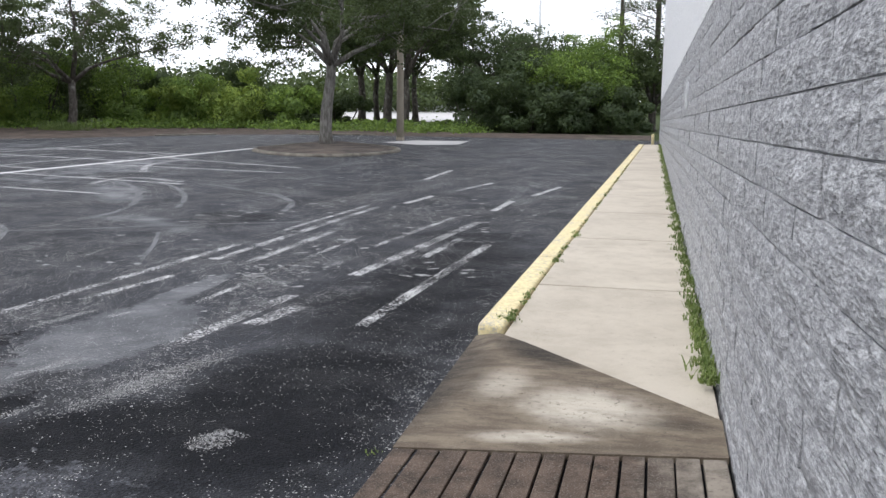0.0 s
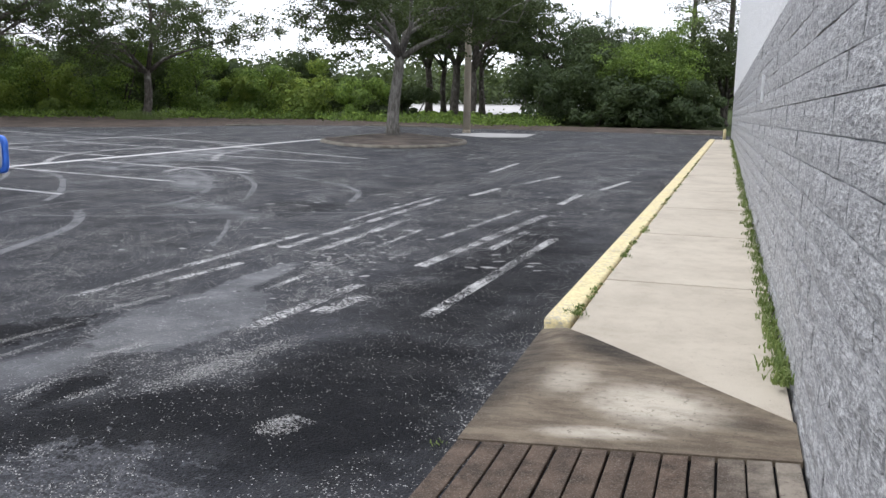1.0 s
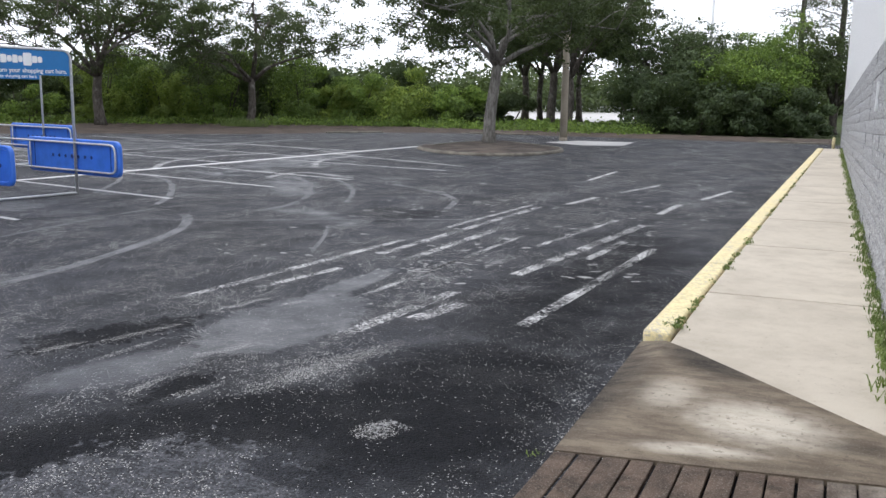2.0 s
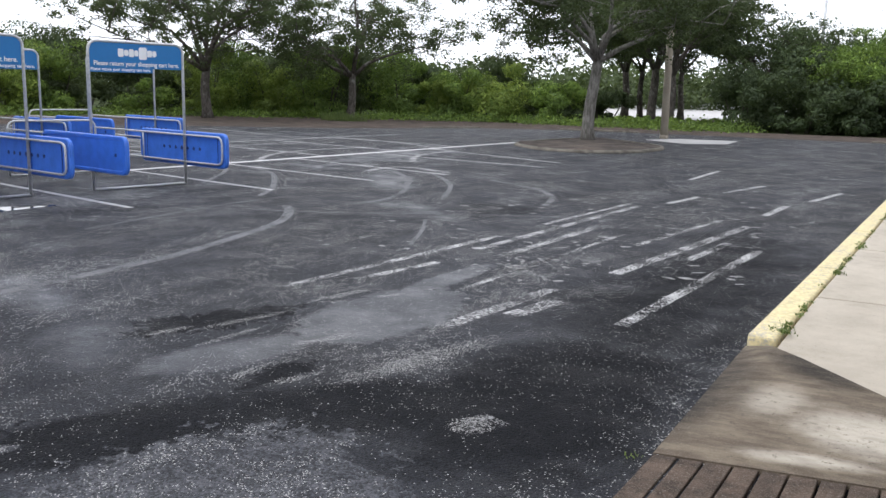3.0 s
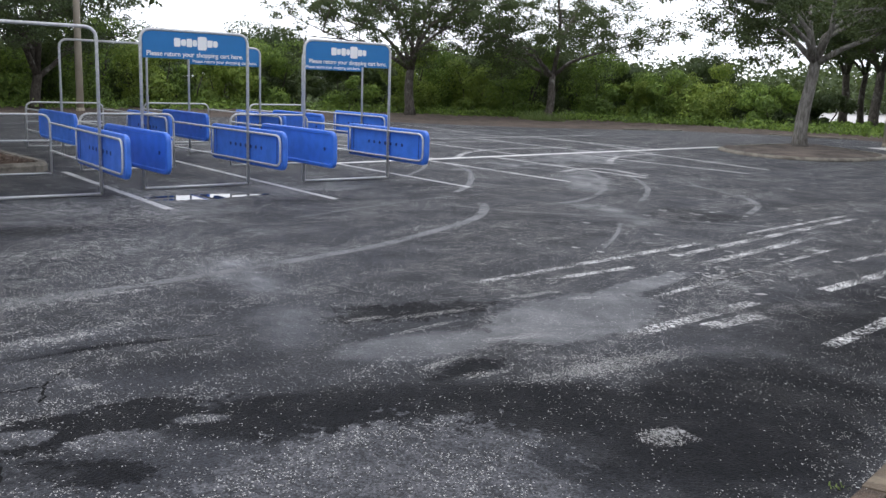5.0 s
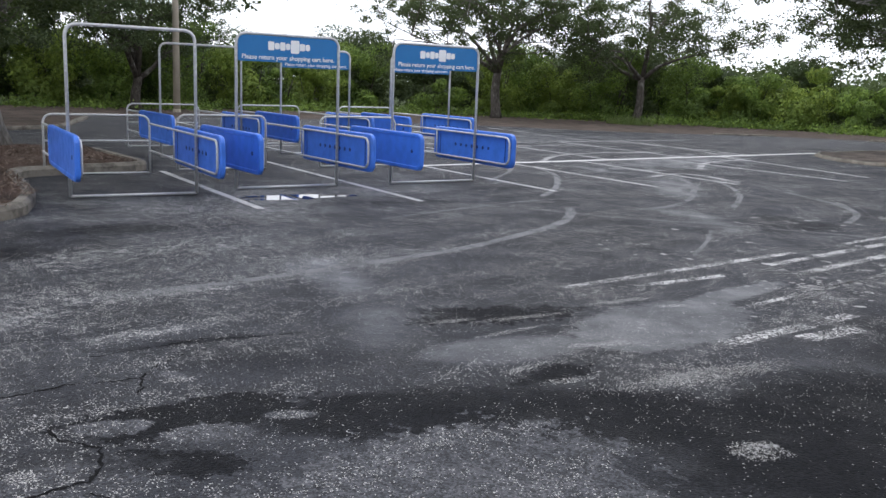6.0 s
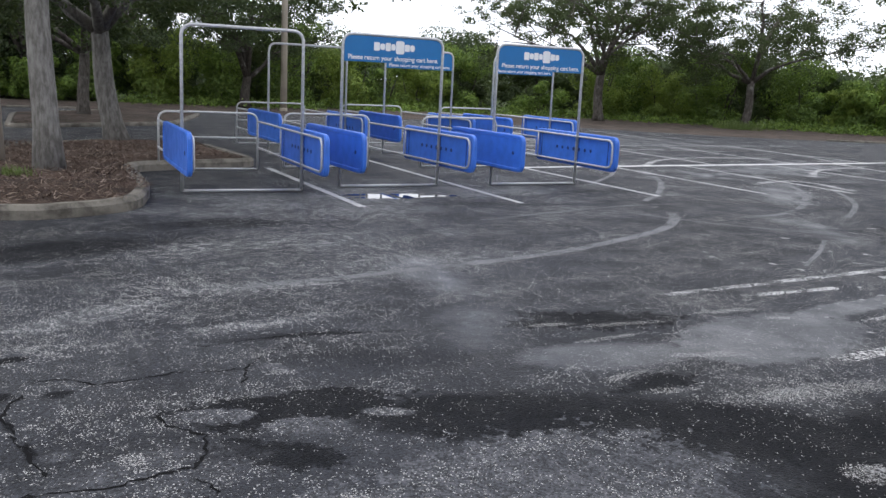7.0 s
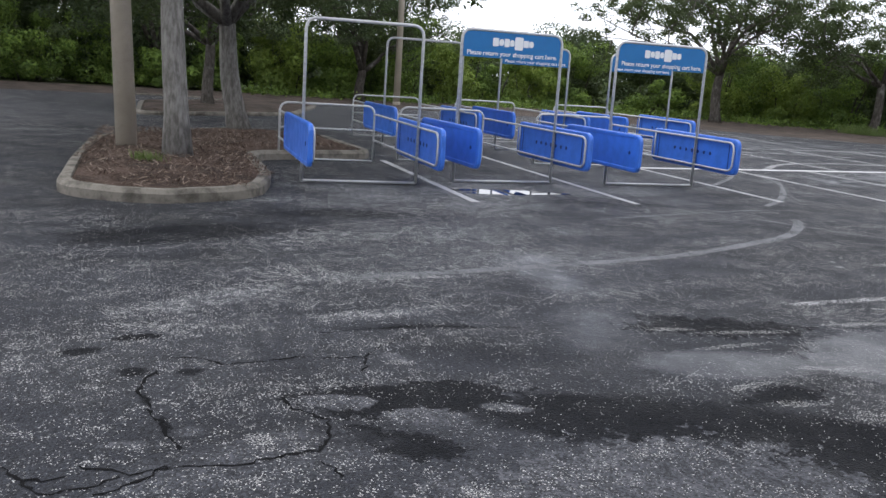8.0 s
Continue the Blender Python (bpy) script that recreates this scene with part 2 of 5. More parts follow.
    rough = m.math("SUBTRACT", rough, m.math("MULTIPLY", film, 0.22))
    rough = m.math("ADD", rough, m.math("MULTIPLY", crisp, 0.15))
    rough = m.math("ADD", rough, m.math("MULTIPLY", dark, 0.08))
    grain = m.math("ADD", m.math("MULTIPLY", grit, 0.9), m.math("SUBTRACT", m.math("MULTIPLY", fine, 0.4), m.voronoi(88)))
    m.bump(grain, m.math("SUBTRACT", 0.85, m.math("MULTIPLY", film, 0.66)), 0.010)
    return m.done(c, rough, 0.0, m.math("ADD", m.math("MULTIPLY", film, 0.17), m.math("SUBTRACT", 0.19, m.math("MULTIPLY", dark, 0.10))))


def make_concrete(name, light, dark, stain=0.5, scale=1.0):
    m = Nodes(name)
    off = m.n.new("ShaderNodeVectorMath")
    m.put(off.inputs[0], m.co)
    r = m.rand()
    comb = m.n.new("ShaderNodeCombineXYZ")
    m.put(comb.inputs[2], m.math("MULTIPLY", r, 20.0))
    m.put(off.inputs[1], comb.outputs[0])
    co = off.outputs[0]
    blot, mid, fine = m.noise(1.3 * scale, 6, 0.62, co), m.noise(9 * scale, 5, 0.6, co), m.noise(140, 3, 0.6, co)
    c = m.mix(m.ramp(blot, 0.40, 0.66, 0.0, stain), light, dark)
    c = m.mix(m.ramp(mid, 0.5, 0.75, 0.0, 0.35), c, dark)
    c = m.mix(m.ramp(fine, 0.3, 0.75, 0.0, 0.3), c, tuple(min(1, v * 1.25) for v in light))
    c = m.mix(m.math("MULTIPLY", r, 0.22), c, dark)
    c = m.mix(m.ramp(m.noise(34, 5, 0.75, co), 0.60, 0.72, 0.0, 0.55), c, tuple(v * 0.4 for v in dark))
    m.bump(m.math("ADD", fine, mid), 0.3, 0.004)
    return m.done(c, m.ramp(mid, 0.3, 0.7, 0.75, 0.92), 0.0, 0.3)


def make_flare():
    """Ramp concrete: brown grime with a worn pale middle."""
    m = Nodes("stained_ramp_concrete")
    warp = m.math("ADD", m.math("MULTIPLY", m.noise(1.6, 4, 0.6), 0.6), m.math("MULTIPLY", m.noise(7.0, 5, 0.65), 0.4))
    mid, fine = m.noise(8, 5, 0.65, m.stretch(0.5, 1.6, 1)), m.noise(130, 3, 0.6)
    pale = union(m, [m.blob(0.02, 4.50, 0.50, 0.36, -10, warp, 0.35, 0.85), m.strip(-0.55, 4.10, 0.15, 4.16, 0.10, warp, 0.3, 0.8), m.math("MULTIPLY", m.strip(-0.45, 4.5, -0.45, 4.95, 0.22, warp, 0.3, 0.9), 0.6)])
    c = m.mix(m.ramp(mid, 0.35, 0.7), (0.112, 0.087, 0.063), (0.205, 0.168, 0.124))
    c = m.mix(m.math("MULTIPLY", pale, m.ramp(mid, 0.25, 0.6, 0.55, 0.95)), c, (0.52, 0.475, 0.40))
    grime = union(m, [m.strip(-0.86, 4.0, -0.80, 5.8, 0.34, warp, 0.30, 0.85), m.strip(-0.75, 5.6, 0.1, 5.00, 0.26, warp, 0.30, 0.9), m.math("MULTIPLY", m.strip(0.3, 4.35, 0.7, 4.4, 0.10, warp, 0.3, 0.9), 0.6)])
    c = m.mix(m.math("MULTIPLY", grime, 0.92), c, m.mix(m.ramp(mid, 0.35, 0.68), (0.012, 0.010, 0.008), (0.048, 0.039, 0.030)))
    c = m.mix(m.math("MULTIPLY", m.strip(-0.3, 4.02, 0.7, 4.13, 0.05, warp, 0.3, 0.9), 0.6), c, (0.085, 0.068, 0.050))
    c = m.mix(m.ramp(m.noise(30, 5, 0.75), 0.55, 0.69, 0.0, 0.7), c, (0.07, 0.058, 0.042))
    c = m.mix(m.ramp(fine, 0.54, 0.74, 0.0, 0.35), c, (0.36, 0.32, 0.27))
    m.bump(m.math("ADD", fine, mid), 0.5, 0.004)
    return m.done(c, 0.85, 0.0, 0.3)


def make_grooved():
    """Grooved ramp concrete: dark brown grime by the kerb, grayer by the wall."""
    m = Nodes("brown_grooved_concrete")
    r = m.rand()
    warp = m.math("ADD", m.math("MULTIPLY", m.noise(1.6, 4, 0.6), 0.6), m.math("MULTIPLY", m.noise(7.0, 5, 0.65), 0.4))
    mid, fine = m.noise(6, 6, 0.72), m.noise(120, 4, 0.7)
    c = m.mix(m.ramp(mid, 0.36, 0.66), (0.044, 0.030, 0.022), (0.140, 0.098, 0.073))
    c = m.mix(m.blob(0.80, 3.2, 0.62, 2.8, 0, warp, 0.35, 0.6), c, m.mix(m.ramp(mid, 0.34, 0.66), (0.13, 0.112, 0.092), (0.33, 0.29, 0.24)))
    c = m.mix(m.math("MULTIPLY", r, 0.4), c, (0.060, 0.042, 0.032))
    c = m.mix(m.ramp(m.noise(26, 5, 0.75), 0.54, 0.68, 0.0, 0.75), c, (0.035, 0.029, 0.022))
    c = m.mix(m.ramp(fine, 0.50, 0.72, 0.0, 0.6), c, (0.32, 0.285, 0.24))
    m.bump(m.math("ADD", fine, mid), 0.6, 0.006)
    return m.done(c, 0.85, 0.0, 0.3)


def make_paint(name, color, wear=0.5, under=None):
    """Road paint with stony gaps in it."""
    m = Nodes(name)
    fine, mid = m.noise(42, 5, 0.8), m.noise(2.3, 6, 0.7)
    c = m.mix(m.ramp(m.noise(30, 4), 0.35, 0.7), color, tuple(v * 0.72 for v in color))
    gap = m.math("ADD", m.math("MULTIPLY", fine, 0.85), m.math("MULTIPLY", mid, 0.45))
    a = m.ramp(gap, 0.46 + 0.36 * (1 - wear), 0.51 + 0.38 * (1 - wear), 1.0, 0.0)
    if under is None:
        m.cut(a)
    else:
        c = m.mix(a, under, c)
    m.bump(fine, 0.3, 0.003)
    return m.done(c, 0.7, 0.0, 0.4)


def make_split_face(name, base, light):
    m = Nodes(name)
    r = m.rand()
    comb = m.n.new("ShaderNodeCombineXYZ")
    m.put(comb.inputs[0], m.math("MULTIPLY", r, 31.0))
    m.put(comb.inputs[2], m.math("MULTIPLY", r, 17.0))
    off = m.n.new("ShaderNodeVectorMath")
    m.put(off.inputs[0], m.co)
    m.put(off.inputs[1], comb.outputs[0])
    co = m.stretch(0.34, 1, 1, co=off.outputs[0])
    chip, pit, fine = m.noise(36, 4, 0.7, co), m.voronoi(70, co=co), m.noise(170, 3, 0.7, co)
    lump = m.noise(10, 5, 0.65, co)
    c = m.mix(m.ramp(chip, 0.40, 0.60), tuple(v * 0.74 for v in base), light)
    c = m.mix(m.ramp(lump, 0.40, 0.62, 0.35, 0.0), c, tuple(v * 0.72 for v in base))
    c = m.mix(m.ramp(fine, 0.42, 0.66, 0.0, 0.55), c, tuple(v * 0.5 for v in base))
    c = m.mix(m.ramp(m.noise(75, 3, 0.7, co), 0.60, 0.68, 0.0, 0.8), c, tuple(v * 0.30 for v in base))
    c = m.mix(m.math("MULTIPLY", r, 0.18), c, base)
    m.bump(m.math("ADD", m.math("ADD", chip, m.math("MULTIPLY", lump, 1.4)), m.math("ADD", m.math("MULTIPLY", pit, 0.45), m.math("MULTIPLY", fine, 0.4))), 0.75, 0.016)
    return m.done(c, 0.85, 0.0, 0.3)


def make_leaf(name, a, b, dark):
    m = Nodes(name)
    i = m.island()
    c = m.mix(i, a, b)
    c = m.mix(m.ramp(m.noise(0.8, 3), 0.35, 0.65, 0.0, 0.6), c, dark)
    m.done(c, 0.55, 0.0, 0.35)
    tr = m.n.new("ShaderNodeBsdfTranslucent")
    m.put(tr.inputs[0], m.mix(0.5, c, (0.12, 0.16, 0.02)))
    mx = m.n.new("ShaderNodeMixShader")
    mx.inputs[0].default_value = 0.28
    m.l.new(m.bsdf.outputs[0], mx.inputs[1])
    m.l.new(tr.outputs[0], mx.inputs[2])
    m.l.new(mx.outputs[0], m.out.inputs[0])
    return m.mat


def make_bark(name, a, b):
    m = Nodes(name)
    co = m.stretch(1, 1, 0.3)
    n, f = m.noise(14, 6, 0.65, co), m.noise(3.0, 4)
    c = m.mix(m.ramp(n, 0.35, 0.68), a, b)
    c = m.mix(m.ramp(f, 0.55, 0.72, 0.0, 0.55), c, (0.30, 0.30, 0.27))
    m.bump(m.math("ADD", n, m.noise(60, 3)), 0.8, 0.02)
    return m.done(c, 0.9, 0.0, 0.2)


def make_soil(name, a, b, chip):
    m = Nodes(name)
    n, f = m.noise(1.2, 5), m.noise(40, 5, 0.7, m.stretch(1, 0.5, 1, 30))
    c = m.mix(m.ramp(n, 0.35, 0.65), a, b)
    c = m.mix(m.ramp(f, 0.52, 0.72, 0.0, 0.8), c, chip)
    m.bump(m.math("ADD", f, m.noise(110, 3)), 0.9, 0.03)
    return m.done(c, 0.95, 0.0, 0.15)


def make_plain(name, color, rough=0.5, metal=0.0, vary=0.15, scale=12.0, bump=0.1, spec=0.5):
    m = Nodes(name)
    n = m.noise(scale, 5, 0.6)
    c = m.mix(m.ramp(n, 0.3, 0.72), color, tuple(v * (1 - vary) for v in color))
    f = m.noise(scale * 14, 3)
    m.bump(f, bump, 0.002)
    return m.done(c, m.ramp(n, 0.3, 0.7, rough * 0.85, min(1.0, rough * 1.15)), metal, spec)


ASPHALT = make_asphalt()
CONCRETE = make_concrete("pale_sidewalk_concrete", (0.53, 0.478, 0.40), (0.33, 0.29, 0.235), 0.6)
STAINED = make_flare()
GROOVED = make_grooved()
KERB = make_concrete("weathered_kerb_concrete", (0.20, 0.183, 0.155), (0.060, 0.054, 0.044), 1.0, 3.0)
PAD = make_concrete("bright_concrete", (0.46, 0.45, 0.44), (0.30, 0.295, 0.29), 0.6)
YELLOW = make_paint("worn_yellow_paint", (0.78, 0.67, 0.38), 0.36, (0.46, 0.42, 0.34))
WHITE_LINE = make_paint("white_line_paint", (0.52, 0.52, 0.52), 0.40)
DASH = make_paint("chipped_white_paint", (0.52, 0.52, 0.52), 0.48)
WORN_LINE = make_paint("worn_white_paint", (0.66, 0.66, 0.66), 0.645)
FAINT_LINE = make_paint("faint_white_paint", (0.26, 0.26, 0.265), 0.70)
TYRE_MARK = make_paint("pale_tyre_scuff", (0.165, 0.168, 0.178), 0.47)
# white for the far tyre scuffs and for one painted puddle gleam
SCUFF_GLEAM = make_paint("white_scuff_gleam", (0.34, 0.34, 0.345), 0.47)
BRIGHT_LINE = make_paint("bright_white_paint", (0.70, 0.70, 0.70), 0.30)
FLAKE = make_paint("flaked_white_paint", (0.40, 0.40, 0.40), 0.45)
BLOCK = make_split_face("gray_split_face_block", (0.365, 0.370, 0.385), (0.61, 0.62, 0.635))
BLOCK_WHITE = make_split_face("white_painted_block", (0.90, 0.915, 0.93), (0.93, 0.94, 0.95))
MORTAR = make_plain("gray_mortar", (0.55, 0.555, 0.57), 0.9, 0, 0.3, 20, 0.3)
LEAF_OAK = make_leaf("oak_leaves", (0.0418, 0.0647, 0.0230), (0.0887, 0.1232, 0.0438), (0.0230, 0.0376, 0.0156))
LEAF_DARK = make_leaf("dark_oak_leaves", (0.0419, 0.0690, 0.0296), (0.0887, 0.1269, 0.0518), (0.0247, 0.0419, 0.0184))
LEAF_VINE = make_leaf("vine_leaves", (0.1000, 0.1800, 0.0340), (0.2700, 0.3900, 0.0720), (0.0420, 0.0780, 0.0190))
LEAF_YELLOW = make_leaf("yellow_green_leaves", (0.1500, 0.2350, 0.0360), (0.3200, 0.4100, 0.0780), (0.0580, 0.1000, 0.0210))
LEAF_PINE = make_leaf("pine_needles", (0.045, 0.062, 0.032), (0.085, 0.105, 0.055), (0.025, 0.035, 0.02))
GRASS = make_leaf("grass_blades", (0.115, 0.175, 0.045), (0.24, 0.30, 0.095), (0.075, 0.115, 0.035))
BARK = make_bark("gray_oak_bark", (0.12, 0.112, 0.10), (0.27, 0.26, 0.24))
BARK_MID = make_bark("brown_gray_bark", (0.055, 0.048, 0.042), (0.135, 0.122, 0.108))
BARK_DARK = make_bark("dark_bark", (0.035, 0.030, 0.025), (0.09, 0.08, 0.068))
MULCH = make_soil("bark_mulch", (0.115, 0.080, 0.064), (0.050, 0.036, 0.029), (0.34, 0.265, 0.215))
SOIL = make_soil("leaf_litter_soil", (0.110, 0.084, 0.071), (0.056, 0.048, 0.041), (0.20, 0.16, 0.13))
LITTER = make_soil("dry_leaf_litter", (0.135, 0.112, 0.097), (0.060, 0.053, 0.050), (0.25, 0.205, 0.165))
MEADOW = make_soil("rough_grass", (0.030, 0.050, 0.014), (0.050, 0.062, 0.022), (0.07, 0.10, 0.03))
STEEL = make_plain("galvanised_steel", (0.60, 0.61, 0.62), 0.45, 0.35, 0.25, 30, 0.15)
BLUE = make_plain("blue_plastic", (0.050, 0.185, 0.72), 0.34, 0.0, 0.18, 6, 0.1)
# darker copy of the panel blue: shade in its holes and seams, as colour
BLUE_DARK = make_plain("recess_shade_blue", (0.008, 0.025, 0.16), 0.5)
SIGN = make_plain("blue_sign_sheet", (0.014, 0.165, 0.43), 0.35, 0.0, 0.1, 4, 0.03)
SIGN_WHITE = make_plain("white_sign_print", (0.80, 0.81, 0.82), 0.4, 0.0, 0.05)
POLE = make_concrete("tan_pole_concrete", (0.42, 0.375, 0.305), (0.29, 0.255, 0.205), 0.5, 1.5)
MAST = make_plain("white_mast", (0.62, 0.64, 0.66), 0.5)
# near-black that stands for the depth of cracks and ramp grooves
GAP_BLACK = make_plain("crack_groove_black", (0.009, 0.009, 0.010), 0.95, 0, 0.3, spec=0.08)
GLASS_DARK = make_plain("dark_glazing", (0.03, 0.035, 0.04), 0.15)


# ---- makers ----
def thing(name, label, category, m=None, group="", kind=""):
    ob = new(name)
    ob.empty_display_size = 0.2
    if m is not None:
        ob.matrix_world = m
    return tagged(ob, label, category, group, kind)


def raw(name, verts, faces, mat, parent=None, smooth=False, label=""):
    me = bpy.data.meshes.new(name)
    me.from_pydata([tuple(v) for v in verts], [], faces)
    me.materials.append(mat)
    if smooth:
        me.polygons.foreach_set("use_smooth", [True] * len(me.polygons))
    ob = new(name, me)
    if parent is not None:
        ob.parent = parent
    return tagged(ob, label)


def part(name, bm, mat, parent=None, label="", smooth=False):
    me = bpy.data.meshes.new(name)
    bmesh.ops.recalc_face_normals(bm, faces=bm.faces[:])
    bm.to_mesh(me)
    bm.free()
    me.materials.append(mat)
    if smooth:
        me.polygons.foreach_set("use_smooth", [True] * len(me.polygons))
    ob = new(name, me)
    if parent is not None:
        ob.parent = parent
    return tagged(ob, label)


def sheet(name, corners, z, mat, parent=None, label=""):
    """A flat outline on the ground."""
    bm = bmesh.new()
    bm.faces.new([bm.verts.new((x, y, z)) for x, y in corners])
    bmesh.ops.triangulate(bm, faces=bm.faces[:])
    bmesh.ops.recalc_face_normals(bm, faces=bm.faces[:])
    if sum(f.normal.z for f in bm.faces) < 0:
        bmesh.ops.reverse_faces(bm, faces=bm.faces[:])
    me = bpy.data.meshes.new(name)
    bm.to_mesh(me)
    bm.free()
    me.materials.append(mat)
    ob = new(name, me)
    if parent is not None:
        ob.parent = parent
    return tagged(ob, label)


def prism(bm, corners, z0, z1, bevel=0.0):
    """A solid over an outline; z0 and z1 may be functions of x and y."""
    lo = z0 if callable(z0) else (lambda x, y: z0)
    hi = z1 if callable(z1) else (lambda x, y: z1)
    bot = [bm.verts.new((x, y, lo(x, y))) for x, y in corners]
    top = [bm.verts.new((x, y, hi(x, y))) for x, y in corners]
    n = len(corners)
    f = bm.faces.new(top)
    bm.faces.new(bot[::-1])
    for i in range(n):
        bm.faces.new((bot[i], bot[(i + 1) % n], top[(i + 1) % n], top[i]))
    if bevel:
        bmesh.ops.bevel(bm, geom=f.edges[:], offset=bevel, segments=2, affect="EDGES", profile=0.5)
    return bm


def box(bm, x0, x1, y0, y1, z0, z1, bevel=0.0, segments=2):
    geom = bmesh.ops.create_cube(bm, size=1.0)["verts"]
    for v in geom:
        v.co = ((x0 + x1) / 2 + v.co.x * (x1 - x0), (y0 + y1) / 2 + v.co.y * (y1 - y0), (z0 + z1) / 2 + v.co.z * (z1 - z0))
    if bevel:
        edges = list({e for v in geom for e in v.link_edges})
        bmesh.ops.bevel(bm, geom=edges, offset=bevel, segments=segments, affect="EDGES", profile=0.5)
    return bm


def rounded(points, radius, steps=5, closed=False):
    """A polyline with its corners rounded."""
    pts = [Vector(p) for p in points]
    out, n = [], len(pts)
    for i, p in enumerate(pts):
        if not closed and i in (0, n - 1):
            out.append(p)
            continue
        a, b = (pts[i - 1] - p), (pts[(i + 1) % n] - p)
        r = min(radius, a.length * 0.49, b.length * 0.49)
        s, e = p + a.normalized() * r, p + b.normalized() * r
        for k in range(steps + 1):
            u = k / steps
            out.append(s.lerp(p, u).lerp(p.lerp(e, u), u))
    return out


def tube(bm, points, radius, sides=8, closed=False, radii=None):
    pts = [Vector(p) for p in points]
    n = len(pts)
    rings, up = [], None
    for i, p in enumerate(pts):
        d = (pts[(i + 1) % n] - pts[i - 1]) if closed else (pts[min(i + 1, n - 1)] - pts[max(i - 1, 0)])
        d = d.normalized() if d.length > 1e-9 else Vector((0, 0, 1))
        if up is None:
            up = Vector((0, 0, 1)) if abs(d.z) < 0.9 else Vector((1, 0, 0))
        side = d.cross(up).normalized()
        up = side.cross(d).normalized()
        r = radii[i] if radii else radius
        rings.append([bm.verts.new(p + (side * math.cos(a) + up * math.sin(a)) * r) for a in (2 * math.pi * k / sides for k in range(sides))])
    for i in range(n if closed else n - 1):
        a, b = rings[i], rings[(i + 1) % n]
        for k in range(sides):
            bm.faces.new((a[k], a[(k + 1) % sides], b[(k + 1) % sides], b[k]))
    if not closed:
        bm.faces.new(rings[0][::-1])
        bm.faces.new(rings[-1])
    return bm


def bar(bm, a, b, radius, sides=8):
    return tube(bm, [a, b], radius, sides)


def band(points, width, z):
    """Verts and faces of a flat strip along a line on the ground."""
    pts = [Vector((x, y, z)) for x, y in points]
    verts, faces = [], []
    for i, p in enumerate(pts):
        d = (pts[min(i + 1, len(pts) - 1)] - pts[max(i - 1, 0)]).normalized()
        w = width[i] if isinstance(width, (list, tuple)) else width
        n = Vector((-d.y, d.x, 0)) * w / 2
        verts += [p + n, p - n]
        if i:
            k = 2 * i
            faces.append((k - 2, k - 1, k + 1, k))
    return verts, faces


def leaves_mesh(name, centers, size, rng, mat, parent, flat=0.35, aspect=0.55, facing=None):
    """Many small folded leaves as one mesh: each leaf a bent pair of triangles."""
    n = len(centers)
    d = rng.normal(size=(n, 3))
    d[:, 2] *= 0.7
    d /= np.linalg.norm(d, axis=1)[:, None]
    e = np.cross(d, rng.normal(size=(n, 3)))
    e /= np.linalg.norm(e, axis=1)[:, None]
    if facing is not None:
        f = facing + rng.normal(size=(n, 3)) * 0.38
        d = np.cross(f, d)
        d /= np.linalg.norm(d, axis=1)[:, None]
        e = np.cross(f, d)
        e /= np.linalg.norm(e, axis=1)[:, None]
    s = size * rng.uniform(0.55, 1.35, size=(n, 1))
    up = np.cross(d, e) * s * flat * 0.5
    v = np.stack([centers - d * s * 0.5, centers + e * s * aspect * 0.5 + up, centers + d * s * 0.5, centers - e * s * aspect * 0.5 + up], 1).reshape(-1, 3)
    me = bpy.data.meshes.new(name)
    me.vertices.add(4 * n)
    me.vertices.foreach_set("co", v.astype(np.float32).ravel())
    idx = np.arange(n)[:, None] * 4 + np.array([[0, 1, 2, 0, 2, 3]])
    me.loops.add(6 * n)
    me.loops.foreach_set("vertex_index", idx.astype(np.int32).ravel())
    me.polygons.add(2 * n)
    me.polygons.foreach_set("loop_start", np.arange(0, 6 * n, 3, dtype=np.int32))
    me.update(calc_edges=True)
    me.materials.append(mat)
    ob = new(name, me)
    ob.parent = parent
    return ob


